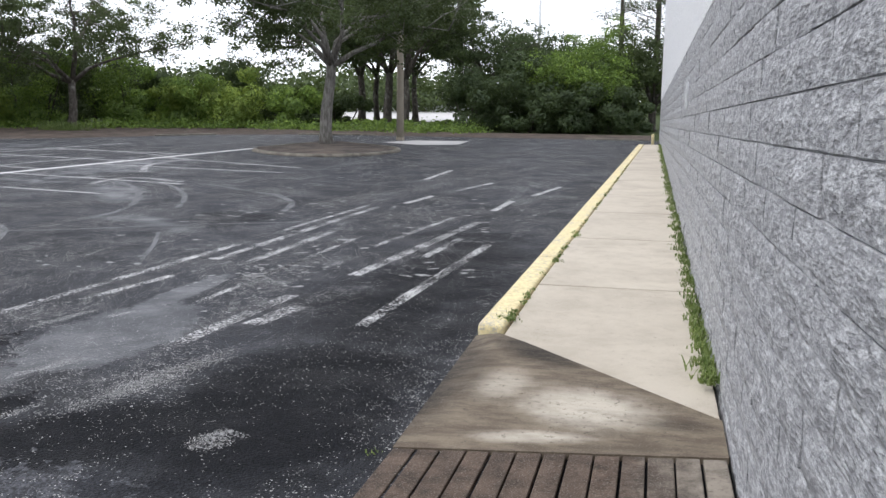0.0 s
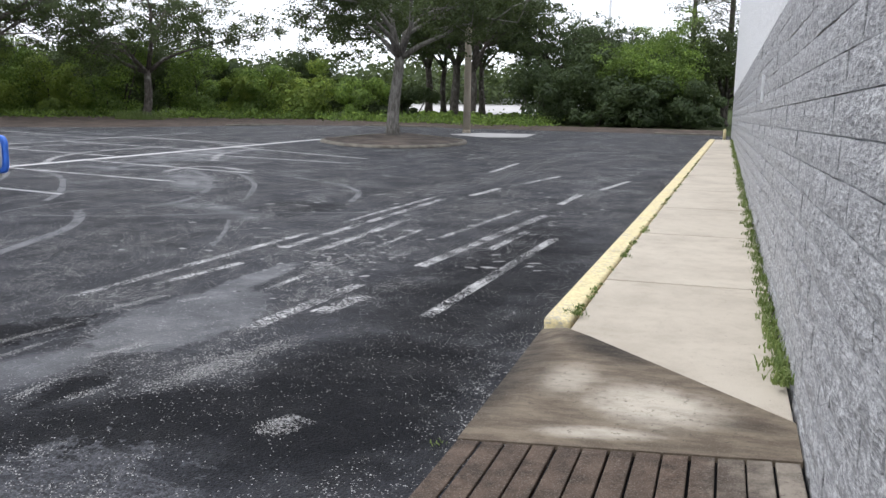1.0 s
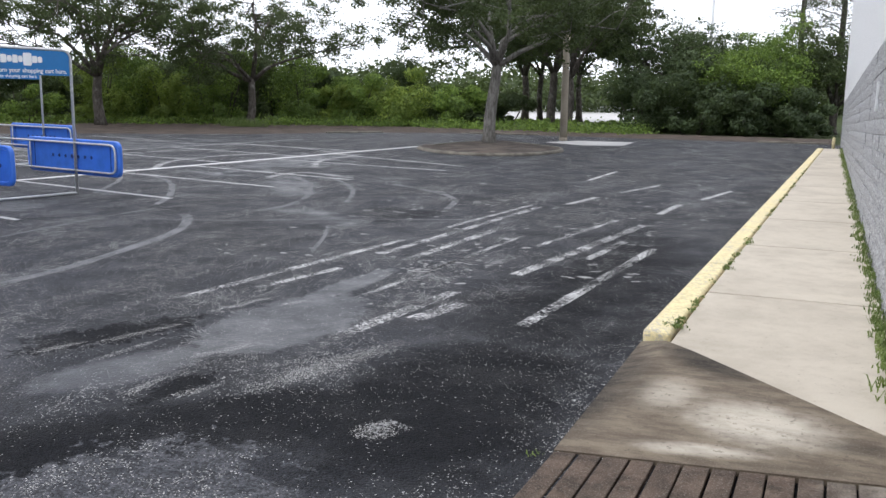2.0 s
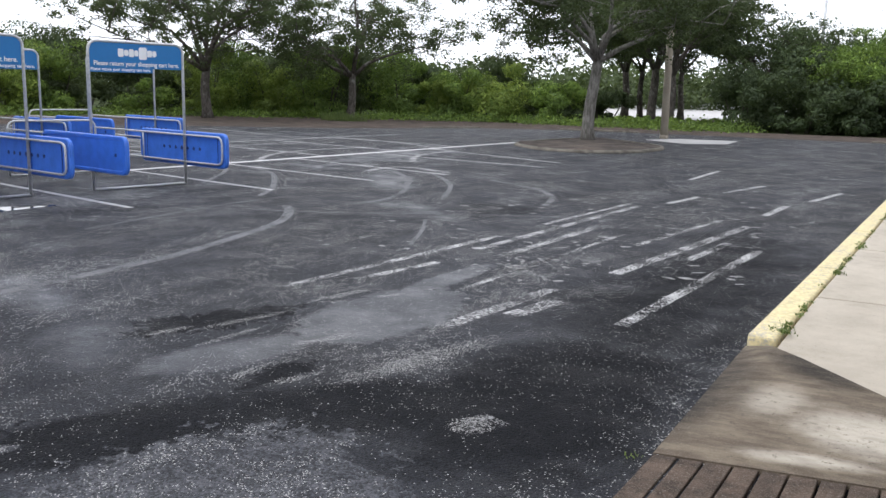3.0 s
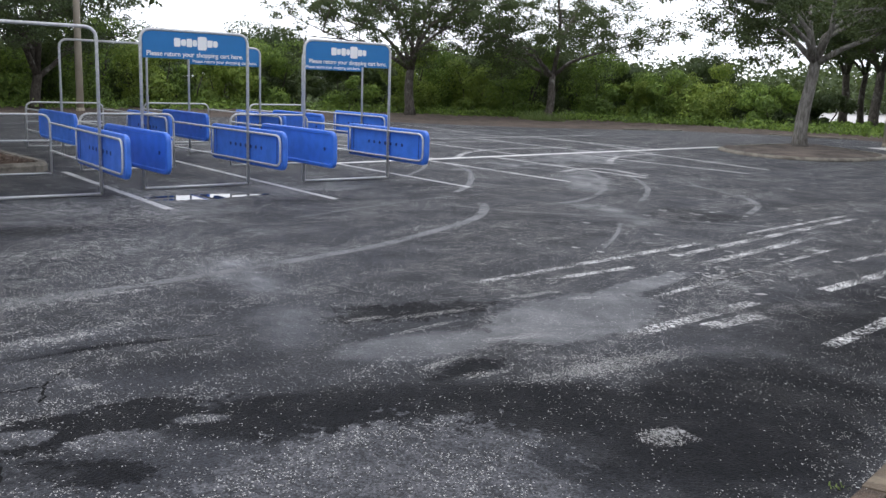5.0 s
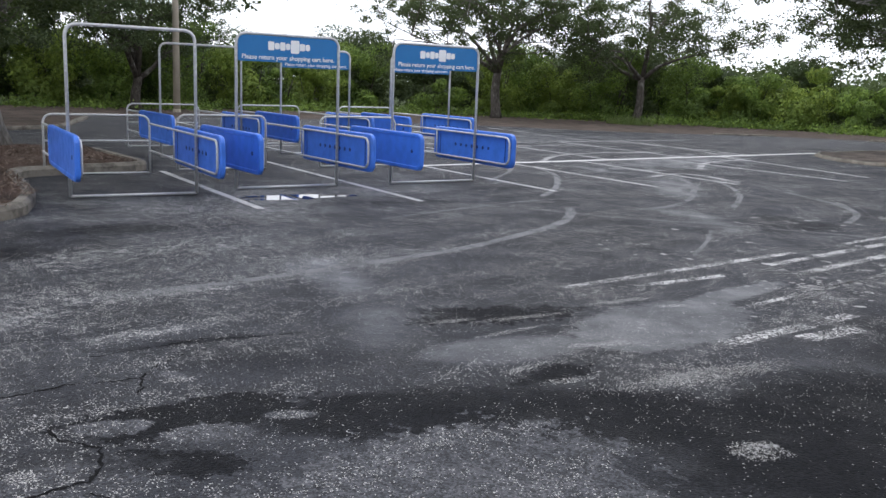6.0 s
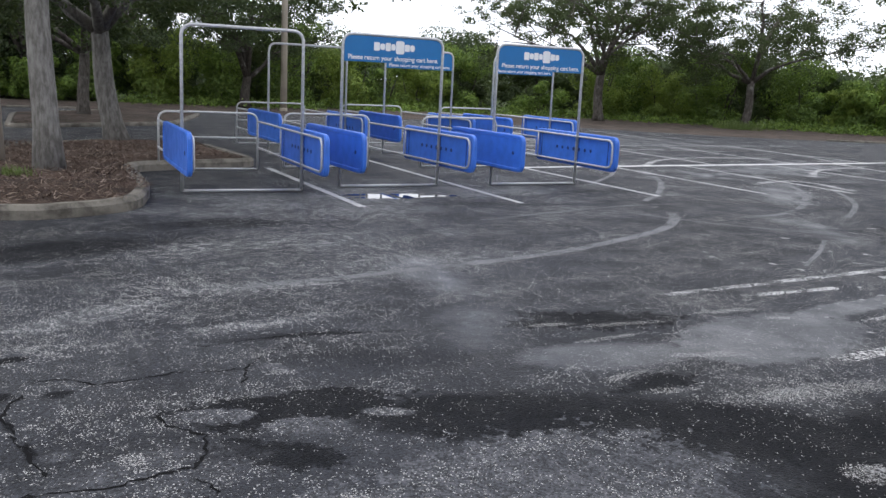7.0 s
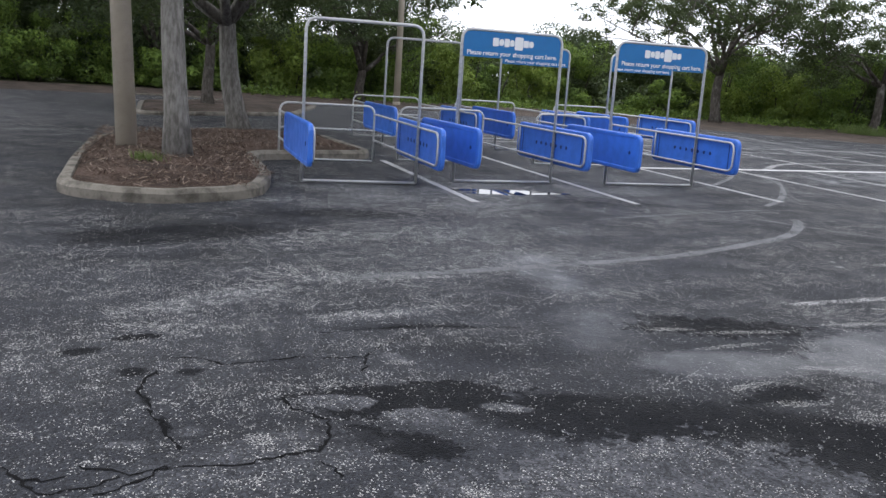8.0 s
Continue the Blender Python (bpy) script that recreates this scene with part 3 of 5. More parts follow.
def tree(x, y, label, height=9.0, spread=5.0, fork=2.5, trunk=0.2, seed=1, leaves=9000, leaf=0.17, leaf_mat=None, bark=None, lean=(0.0, 0.0), limbs=5, low=0.25, z=0.0, cluster=0.36, rise=1.0):
    """A broad tree: a tapered trunk, forked limbs with branches, and a crown of leaf clumps."""
    rng = np.random.default_rng(seed)
    leaf_mat, bark = leaf_mat or LEAF_OAK, bark or BARK
    ob = thing("tree", label, "tree", pose(x, y, z))
    bm = bmesh.new()
    top = Vector((lean[0] * fork, lean[1] * fork, fork))
    pts, rad = [], []
    for k in range(7):
        u = k / 6
        pts.append(Vector((top.x * u + 0.05 * math.sin(u * 5 + seed), top.y * u + 0.05 * math.cos(u * 4 + seed) - 0.05, fork * u - 0.05 * (k == 0))))
        rad.append(trunk * (1.45 if k == 0 else 1.12 - 0.30 * u))
    tube(bm, pts, trunk, 10, radii=rad)
    part("trunk", bm, bark, ob, smooth=True)
    root = pts[-1]
    tips = []
    for i in range(limbs):
        bm = bmesh.new()
        ang = 2 * math.pi * (i + rng.uniform(-0.25, 0.25)) / limbs + seed
        steep = rng.uniform(0.25, 1.0)
        reach = spread * (1.02 - 0.62 * steep)
        climb = (height - fork) * steep * rise
        end = root + Vector((math.cos(ang) * reach, math.sin(ang) * reach, climb))
        mid = root + Vector((math.cos(ang) * reach * 0.38, math.sin(ang) * reach * 0.38, climb * 0.6))
        path = [root - Vector((0, 0, 0.15)), root.lerp(mid, 0.5) + Vector(rng.normal(size=3) * 0.12), mid, mid.lerp(end, 0.5) + Vector(rng.normal(size=3) * 0.25), end]
        tube(bm, path, 0.1, 7, radii=[trunk * 0.60, trunk * 0.42, trunk * 0.28, trunk * 0.16, trunk * 0.06])
        for j in range(7):
            u = 0.3 + 0.7 * j / 6
            k = min(int(u * 4), 3)
            o = path[k].lerp(path[k + 1], u * 4 - k)
            a2 = ang + rng.uniform(-1.5, 1.5)
            r2 = spread * rng.uniform(0.22, 0.5)
            tip = o + Vector((math.cos(a2) * r2, math.sin(a2) * r2, rng.uniform(-0.12, 0.65) * r2 + 0.2))
            bend = o.lerp(tip, 0.5) + Vector(rng.normal(size=3) * 0.15)
            tube(bm, [o, bend, tip], 0.03, 5, radii=[trunk * 0.15, trunk * 0.10, trunk * 0.04])
            for _ in range(3):
                t3 = tip.lerp(bend, rng.uniform(0, 0.8)) + Vector(rng.normal(size=3) * spread * 0.10)
                tube(bm, [bend.lerp(tip, 0.4), t3], 0.012, 4, radii=[trunk * 0.09, trunk * 0.03])
                tips.append(t3)
            tips.append(tip)
        part("limb", bm, bark, ob, smooth=True)
    for _ in range(int(len(tips) * low)):
        a = rng.uniform(0, 2 * math.pi)
        r = spread * math.sqrt(rng.uniform(0.05, 0.9))
        tips.append(Vector((math.cos(a) * r, math.sin(a) * r, fork + (height - fork) * (0.35 + 0.62 * rng.uniform(0, 1) * (1 - (r / spread) ** 2 * 0.6)))))
    cen = np.array([tuple(t) for t in tips])
    cen = np.repeat(cen, 3, axis=0) + np.clip(rng.normal(size=(3 * len(cen), 3)), -1.6, 1.6) * np.array([1.0, 1.0, 0.6]) * cluster
    w = rng.uniform(0.05, 1.0, size=len(cen)) ** 1.6
    pick = rng.choice(len(cen), size=leaves, p=w / w.sum())
    spread_xyz = np.array([1.0, 1.0, 0.6]) * cluster * 0.48
    pos = cen[pick] + np.clip(rng.normal(size=(leaves, 3)), -1.7, 1.7) * spread_xyz
    pos[:, 2] = np.maximum(pos[:, 2], fork * 0.75)
    leaves_mesh("crown", pos, leaf, rng, leaf_mat, ob)
    return ob


def shrub(name, x, y, label, category, w=2.5, d=2.0, h=3.0, seed=1, leaves=5000, leaf=0.16, mat=None, group=""):
    """A dense shrub: stems and several leafy lobes with an uneven outline."""
    rng = np.random.default_rng(seed)
    ob = thing(name, label, category, pose(x, y, 0), group)
    lobes = []
    for i in range(15):
        a, r = rng.uniform(0, 6.28), math.sqrt(rng.uniform(0, 1))
        up = 0.10 + 0.10 * rng.uniform() if i % 3 == 2 else rng.uniform(0.25, 0.88)
        out = 0.66 + 0.26 * up
        c = Vector((math.cos(a) * r * w * out, math.sin(a) * r * d * out, h * up))
        lobes.append((c, rng.uniform(0.18, 0.48) * h * 0.60 * (0.8 + 0.3 * up)))
        foot = Vector((c.x * 0.45, c.y * 0.45, -0.05))
        if i < 5:
            bm = bmesh.new()
            tube(bm, [foot, foot.lerp(c, 0.5) + Vector(rng.normal(size=3) * 0.1), c], 0.03, 5, radii=[0.05, 0.035, 0.012])
            part("stem", bm, BARK_DARK, ob, smooth=True)
    cen, rad = np.array([tuple(c) for c, _ in lobes]), np.array([r for _, r in lobes])
    pick = rng.integers(0, len(cen), size=leaves)
    dirs = rng.normal(size=(leaves, 3))
    dirs /= np.linalg.norm(dirs, axis=1)[:, None]
    rr = rad[pick] * rng.uniform(0.3, 1.0, size=leaves) ** 0.3 * (1 + 0.22 * np.sin(dirs[:, 0] * 7 + pick) * np.cos(dirs[:, 2] * 6))
    pos = cen[pick] + dirs * rr[:, None] * np.array([1.25, 1.15, 0.95])
    pos[:, 2] = np.abs(pos[:, 2]) + 0.03
    leaves_mesh("foliage", pos, leaf, rng, mat or LEAF_VINE, ob, facing=dirs)
    return ob


def tuft(bm, x, y, z, h, rng, blades=9, spread=0.05):
    for _ in range(blades):
        a, l = rng.uniform(0, 6.28), h * rng.uniform(0.5, 1.2)
        px, py = x + rng.normal() * spread, y + rng.normal() * spread
        dx, dy = math.cos(a), math.sin(a)
        w = 0.003 + 0.004 * rng.uniform()
        out = rng.uniform(0.25, 0.9)
        v = [bm.verts.new(c) for c in ((px - dy * w, py + dx * w, z), (px + dy * w, py - dx * w, z), (px + dx * l * out * 0.45 + dy * w * 0.7, py + dy * l * out * 0.45 - dx * w * 0.7, z + l * 0.65), (px + dx * l * out * 0.45 - dy * w * 0.7, py + dy * l * out * 0.45 + dx * w * 0.7, z + l * 0.65), (px + dx * l * out, py + dy * l * out, z + l * (1 - out * 0.45)))]
        bm.faces.new(v[:4])
        bm.faces.new((v[3], v[2], v[4]))


# ---- ground and lot ----
tagged(sheet("ground", [(-420, -420), (420, -420), (420, 420), (-420, 420)], -0.06, MEADOW), "rough green grass and weeds under the trees", "ground", kind="structure")
LOT = [(14, -40), (14, 37.4), (-0.6, 37.2), (-6, 37.0), (-12, 36.6), (-15.5, 36.0), (-18.3, 34.2), (-19.8, 31.8), (-21.6, 28.8), (-26.0, 25.2), (-30.2, 20.5), (-32.8, 13), (-34.4, 5), (-34.4, -40)]
bm = bmesh.new()
prism(bm, LOT[::-1], -0.2, 0.0)
tagged(part("parking_lot", bm, ASPHALT), "worn dark gray asphalt with damp patches and pale stones", "asphalt lot", kind="structure")
SOIL_EDGE = [(-0.6, 37.2), (-6, 37.0), (-12, 36.6), (-15.5, 36.0), (-18.3, 34.2), (-19.8, 31.8), (-21.6, 28.8), (-26.0, 25.2), (-30.2, 20.5), (-32.8, 13), (-34.4, 5), (-34.4, -12)]
back = [(-0.6, 43), (-7, 42.5), (-14, 42.5), (-20, 42), (-27, 40), (-33.5, 35), (-38.5, 27), (-40.5, 14), (-42, 5), (-42, -12)]
tagged(sheet("soil_verge", SOIL_EDGE + back[::-1], -0.01, SOIL), "brown leaf litter strip along the hedge", "soil", kind="structure")
kerbs = thing("verge_kerb", "broken low concrete kerb along the lot's edge", "kerb", kind="structure")
for a, b in zip(SOIL_EDGE[:-2], SOIL_EDGE[1:-1]):
    a, b = Vector((*a, 0)), Vector((*b, 0))
    n = max(1, round((b - a).length / 3))
    for k in range(n):
        p, q = a.lerp(b, (k + 0.02) / n), a.lerp(b, (k + 0.96) / n)
        if (k * 7 + n * 3 + int(abs(a.x))) % 5 > 1:
            continue
        s = (q - p).normalized().cross(Vector((0, 0, 1))) * 0.08
        bm = bmesh.new()
        prism(bm, [(c.x, c.y) for c in (p - s, q - s, q + s, p + s)], -0.05, 0.06, 0.02)
        part("kerb_stone", bm, KERB, kerbs)

# ---- sidewalk, kerb and ramp ----
def walk_x(y):
    """Plan line of the block wall's face."""
    return 0.828 - 0.0291 * y


KX = -0.81
def slab_z(x, y):
    """The sidewalk's top, falling a little towards the ramp."""
    return 0.15 - 0.022 * max(0.0, 7.13 - y)


walkway = thing("sidewalk", "pale concrete sidewalk slabs along the block wall", "sidewalk", kind="structure")
joints = [5.86, 7.13, 9.68, 12.0, 14.3, 16.9, 19.65, 22.4, 25.2, 28.0, 30.9]
for i, (a, b) in enumerate(zip(joints[:-1], joints[1:])):
    a, b = a + 0.019, b - 0.019
    if i == 0:
        corners = [(KX + 0.20, 5.60), (walk_x(4.5) - 0.02, 4.50), (walk_x(b) - 0.02, b + 0.06), (KX + 0.20, b)]
    else:
        corners = [(KX + 0.20, a), (walk_x(a) - 0.02, a + 0.06), (walk_x(b) - 0.02, b + 0.06), (KX + 0.20, b)]
    bm = bmesh.new()
    prism(bm, corners, -0.05, slab_z, 0.008)
    part("slab", bm, CONCRETE, walkway)
bm = bmesh.new()
prism(bm, [(KX + 0.19, 6.6), (walk_x(5) - 0.03, 5.6), (walk_x(30) - 0.03, 30.8), (KX + 0.19, 30.8)], -0.06, 0.10)
part("joint_bed", bm, SOIL, walkway, "dirt in the joints")
kerb = thing("yellow_kerb", "kerb painted worn yellow along the sidewalk", "kerb", kind="structure")
ky = [5.74, 8.4, 11.0, 13.6, 16.3, 19.0, 21.8, 24.6, 27.5, 30.9]
for a, b in zip(ky[:-1], ky[1:]):
    bm = bmesh.new()
    box(bm, KX, KX + 0.185, a + 0.006, b - 0.006, -0.05, 0.156, 0.03, 3)
    part("kerb_stone", bm, YELLOW, kerb)


def ramp_z(x, y):
    return 0.006 + 0.060 * (x - KX) / 1.5


ramp = thing("kerb_ramp", "stained concrete kerb ramp beside the wall", "ramp", kind="structure")
bm = bmesh.new()
A, B, C, D = (KX, 3.92, 0.006), (KX, 5.73, 0.075), (walk_x(4.5) - 0.01, 4.48, 0.088), (walk_x(4.1) - 0.01, 4.06, 0.068)
rows_n = 8
grid = []
for i in range(rows_n + 1):
    u = i / rows_n
    near, far = Vector(A).lerp(Vector(D), u), Vector(B).lerp(Vector(C), u)
    far.z += 0.085 * min(1.0, u * 7.0) * (1 - u)
    grid.append([bm.verts.new(near.lerp(far, j / rows_n)) for j in range(rows_n + 1)])
for i in range(rows_n):
    for j in range(rows_n):
        bm.faces.new((grid[i][j], grid[i + 1][j], grid[i + 1][j + 1], grid[i][j + 1]))
for edge in ([g[0] for g in grid], [g[-1] for g in grid], grid[0], grid[-1]):
    low = [bm.verts.new((v.co.x, v.co.y, -0.05)) for v in edge]
    for k in range(len(edge) - 1):
        bm.faces.new((edge[k], edge[k + 1], low[k + 1], low[k]))
part("flare", bm, STAINED, ramp)
strips = 13
bm = bmesh.new()
prism(bm, [(KX - 0.01, 1.2), (walk_x(1.2) - 0.01, 1.2), (walk_x(4.0) - 0.01, 4.045), (KX - 0.01, 3.905)], -0.05, lambda x, y: ramp_z(x, y) - 0.025)
part("groove_bed", bm, GAP_BLACK, ramp)
for k in range(strips):
    u0, u1 = k / strips, (k + 1) / strips
    gap = 0.0055 + 0.0035 * math.sin(k * 2.3)

    def on(u, y):
        return KX + u * (walk_x(y) - 0.015 - KX)

    y1a, y1b = 3.905 + 0.14 * u0, 3.905 + 0.14 * u1
    corners = [(on(u0, 1.25) + gap, 1.25), (on(u1, 1.25) - gap, 1.25), (on(u1, y1b) - gap, y1b), (on(u0, y1a) + gap, y1a)]
    bm = bmesh.new()
    prism(bm, corners, -0.04, lambda x, y, s=k: ramp_z(x, y) + 0.002 * math.sin(s * 3.1), 0.006)
    part("grooved_strip", bm, GROOVED, ramp)

# ---- far concrete pad, bright road behind the trees ----
tagged(sheet("concrete_pad", [(-10.0, 31.2), (-8.2, 29.9), (-7.0, 30.8), (-7.2, 33.4), (-9.3, 33.0)], 0.008, PAD), "pale bare concrete patch in the asphalt", "pavement", kind="structure")
tagged(sheet("far_road", [(-23.5, 62), (-10, 60), (-13, 112), (-42, 112)], -0.03, PAD), "bright pale road surface behind the trees", "road", kind="structure")


# ---- lines on the asphalt ----
def flowing(points, steps=8):
    """A smooth line through the points."""
    pts = [Vector(p) for p in points]
    out = []
    for i in range(len(pts) - 1):
        a, b, c, d = pts[max(i - 1, 0)], pts[i], pts[i + 1], pts[min(i + 2, len(pts) - 1)]
        for k in range(steps):
            t = k / steps
            out.append(tuple(0.5 * (2 * b + (c - a) * t + (2 * a - 5 * b + 4 * c - d) * t * t + (3 * b - a - 3 * c + d) * t ** 3)))
    return out + [tuple(pts[-1])]


def stripe(points, width, mat, label, z=0.004, name="painted_line"):
    v, f = band(points if len(points) < 3 else flowing(points), width, z)
    return tagged(raw(name, v, f, mat), label, "road marking", "lines on the asphalt", "structure")


WORN = "worn broken white paint stripe on asphalt"
for a, b, w in (((-4.42, 5.55), (-4.22, 8.95), 0.10), ((-4.12, 6.12), (-3.97, 7.2), 0.09), ((-4.0, 8.05), (-3.86, 12.7), 0.11), ((-3.62, 7.88), (-3.58, 10.5), 0.12), ((-4.2, 9.8), (-4.05, 13.0), 0.08),
                ((-3.2, 6.2), (-3.13, 10.0), 0.06), ((-2.72, 5.22), (-2.60, 6.78), 0.13), ((-2.48, 5.80), (-2.38, 6.42), 0.16), ((-1.72, 5.98), (-1.57, 9.80), 0.11),
                ((-2.40, 7.70), (-2.07, 11.6), 0.13), ((-2.04, 8.80), (-1.97, 10.1), 0.10), ((-2.75, 9.3), (-2.5, 11.9), 0.08)):
    stripe([a, b], w, WORN_LINE, WORN)
for a, b, w in (((-3.6, 13.25), (-3.48, 14.45), 0.12), ((-4.42, 17.3), (-4.48, 19.8), 0.11), ((-3.29, 15.4), (-3.0, 17.05), 0.12), ((-2.12, 12.8), (-2.08, 14.15), 0.12), ((-1.88, 15.0), (-1.64, 16.75), 0.11)):
    stripe([a, b], w * 0.9, DASH, "short white dash of old paint on asphalt", name="painted_dash")
for a, b, w in (((-2.50, 4.2), (-2.30, 5.25), 0.16), ((-1.70, 3.62), (-1.60, 3.90), 0.20), ((-3.30, 4.25), (-3.10, 4.75), 0.13), ((-3.1, 7.0), (-2.9, 8.7), 0.5)):
    stripe([a, b], w, FAINT_LINE, "nearly worn away white paint on asphalt", name="faint_line")
for a, b, w in (((-9.08, 7.9), (-15.2, 8.85), 0.10), ((-9.08, 10.65), (-15.2, 11.6), 0.10), ((-9.40, 5.58), (-13.95, 6.28), 0.11), ((-8.75, 12.89), (-15.2, 13.9), 0.10), ((-8.4, 14.8), (-12.9, 15.65), 0.10), ((-7.75, 17.75), (-12.6, 18.4), 0.10),
                ((-7.9, 19.1), (-12.5, 20.9), 0.10), ((-18.5, 9.2), (-17.6, 27), 0.10), ((-13.1, 14.0), (-18.0, 14.8), 0.10), ((-13.0, 16.8), (-17.9, 17.7), 0.10), ((-12.8, 19.6), (-17.8, 20.5), 0.10), ((-12.7, 22.4), (-17.7, 23.3), 0.10),
                ((-21.0, 14), (-25.5, 15.0), 0.10), ((-20.8, 17), (-25.3, 18.0), 0.10), ((-20.6, 20), (-25.1, 21.0), 0.10), ((-20.4, 23), (-24.6, 24.0), 0.10), ((-19, 11), (-24, 12), 0.10)):
    stripe([a, b], w, WHITE_LINE, "white painted parking stall line on asphalt", name="stall_line")

stripe([(-13.25, 11.0), (-12.35, 26.0)], 0.19, BRIGHT_LINE, "long white painted line across the stalls", name="stall_line")


SCUFF = "pale curved tyre scuff on asphalt"
for width, pts in (
    (0.13, [(-5.98, 2.6), (-5.98, 3.6), (-6.03, 4.7), (-6.12, 5.8), (-6.3, 6.6), (-6.5, 7.3), (-6.75, 8.05), (-7.05, 8.6), (-7.45, 9.12), (-7.75, 9.38)]),
    (0.10, [(-11.95, 13.3), (-11.3, 12.95), (-10.65, 12.4), (-10.05, 11.75), (-9.5, 11.1), (-9.1, 10.55), (-8.75, 9.95)]),
    (0.09, [(-12.3, 12.9), (-11.7, 12.2), (-11.1, 11.35), (-10.6, 10.6)]),
    (0.10, [(-9.85, 14.9), (-9.0, 14.15), (-8.4, 13.4), (-8.0, 12.8), (-7.5, 11.95), (-7.15, 11.0), (-7.1, 10.3)]),
    (0.09, [(-9.0, 15.0), (-8.25, 14.3), (-7.6, 13.5), (-7.15, 12.8), (-6.55, 11.6)]),
    (0.10, [(-7.3, 14.5), (-6.4, 13.95), (-5.9, 13.6), (-5.3, 12.8), (-4.95, 11.75)]),
    (0.05, [(-5.55, 9.5), (-5.1, 8.7), (-4.7, 7.85)]),
    (0.05, [(-7.8, 8.8), (-6.8, 9.25), (-6.1, 9.75), (-5.3, 10.25), (-4.2, 10.9)]),
    (0.06, [(-8.05, 6.4), (-8.28, 7.7), (-8.45, 9.1), (-8.4, 10.1)]),
):
    stripe(pts, width, TYRE_MARK, SCUFF, 0.003, "scuff_or_gleam")

# bright reflection of a puddle, painted as a white stroke
stripe([(-9.95, 14.3), (-10.1, 15.0), (-10.05, 15.5), (-9.6, 15.6), (-8.6, 15.15)], 0.16, SCUFF_GLEAM, "white puddle patch on damp asphalt, sky gleam painted in", 0.003, "scuff_or_gleam")
for pts in ([(-13.0, 14.5), (-14.2, 16.2), (-14.6, 18.2), (-14.0, 20.4)], [(-15.8, 13.8), (-16.9, 16.0), (-17.0, 18.5), (-16.0, 21.0)], [(-18.5, 14.0), (-20.2, 16.5), (-20.6, 19.5)], [(-12.2, 21.0), (-14.5, 22.6), (-17.0, 23.0), (-19.0, 22.2)], [(-21.5, 15.0), (-23.0, 18.0), (-22.8, 21.5)], [(-10.5, 16.8), (-11.6, 18.6), (-11.8, 20.8)]):
    curve = [tuple(p.xy) for p in rounded([(x, y, 0) for x, y in pts], 1.6, 6)]
    stripe(curve, 0.15, SCUFF_GLEAM, SCUFF, 0.003, "scuff_or_gleam")

# flakes of old paint
rng = random.Random(21)
fv, ff = [], []
for k in range(330):
    if k < 120:
        x, y, l, w = rng.gauss(-3.25, 0.30), rng.gauss(7.7, 0.6), rng.uniform(0.02, 0.09), rng.uniform(0.02, 0.05)
    else:
        y = rng.uniform(7, 24)
        x, l, w = rng.uniform(-4.8 - 0.12 * y, -1.3), rng.uniform(0.06, 0.22), rng.uniform(0.03, 0.10)
    a = rng.gauss(0.3, 0.5) if k >= 120 else rng.gauss(1.2, 0.6)
    n, sides = len(fv), 6
    for j in range(sides):
        t = 6.283 * (j + rng.uniform(-0.3, 0.3)) / sides
        u, v = max(-0.75, min(0.75, math.cos(t))) * l / 2 * rng.uniform(0.6, 1.2), max(-0.7, min(0.7, math.sin(t))) * w * 0.7 * rng.uniform(0.6, 1.2)
        fv.append((x + u * math.cos(a) - v * math.sin(a), y + u * math.sin(a) + v * math.cos(a), 0.0045))
    ff.append(tuple(range(n, n + sides)))
tagged(raw("paint_flakes", fv, ff, FLAKE), "scattered flakes of old white paint on asphalt", "road marking", kind="stuff")


def crack(points, width, seed):
    rng = random.Random(seed)
    fine = []
    for a, b in zip(points[:-1], points[1:]):
        n = max(2, int(math.dist(a, b) / 0.03))
        for k in range(n):
            u = k / n
            fine.append((a[0] + (b[0] - a[0]) * u + rng.uniform(-0.013, 0.013), a[1] + (b[1] - a[1]) * u + rng.uniform(-0.013, 0.013)))
    fine.append(points[-1])
    v, f = band(fine, [width * 0.85 * rng.choice((0.4, 0.8, 1.2, 1.9)) * rng.uniform(0.7, 1.3) for _ in fine], 0.0025)
    tagged(raw("crack", v, f, GAP_BLACK), "jagged black crack in the asphalt", "crack", "cracks in the asphalt", "structure")


crack([(-3.27, 0.32), (-3.20, 0.45), (-3.14, 0.51), (-3.16, 0.63), (-3.11, 0.81), (-3.09, 0.92), (-3.11, 1.02), (-3.12, 1.14), (-3.11, 1.25), (-3.24, 1.35), (-3.41, 1.40), (-3.53, 1.33), (-3.62, 1.28), (-3.74, 1.29)], 0.015, 1)
crack([(-3.16, 0.63), (-3.09, 0.54), (-3.04, 0.43), (-3.02, 0.35)], 0.013, 2)
crack([(-3.20, 0.28), (-3.19, 0.20), (-3.22, 0.13), (-3.36, 0.06), (-3.5, -0.2)], 0.011, 3)
crack([(-3.13, 0.47), (-3.09, 0.34), (-3.08, 0.21), (-3.12, 0.15), (-3.22, 0.13)], 0.011, 4)
crack([(-3.30, 0.71), (-3.47, 0.70), (-3.62, 0.70), (-3.74, 0.67), (-3.89, 0.68), (-4.02, 0.67), (-4.17, 0.72), (-4.29, 0.80)], 0.016, 5)
crack([(-4.28, 1.14), (-4.27, 1.28), (-4.28, 1.41), (-4.30, 1.55), (-4.23, 1.70), (-4.19, 1.91), (-4.03, 1.85), (-3.96, 1.79)], 0.009, 6)
crack([(-4.48, 0.89), (-4.41, 1.05), (-4.28, 1.14)], 0.012, 7)
crack([(-4.72, 1.75), (-4.68, 1.86), (-4.67, 2.21), (-4.68, 2.48), (-4.60, 2.61), (-4.45, 3.1)], 0.009, 8)
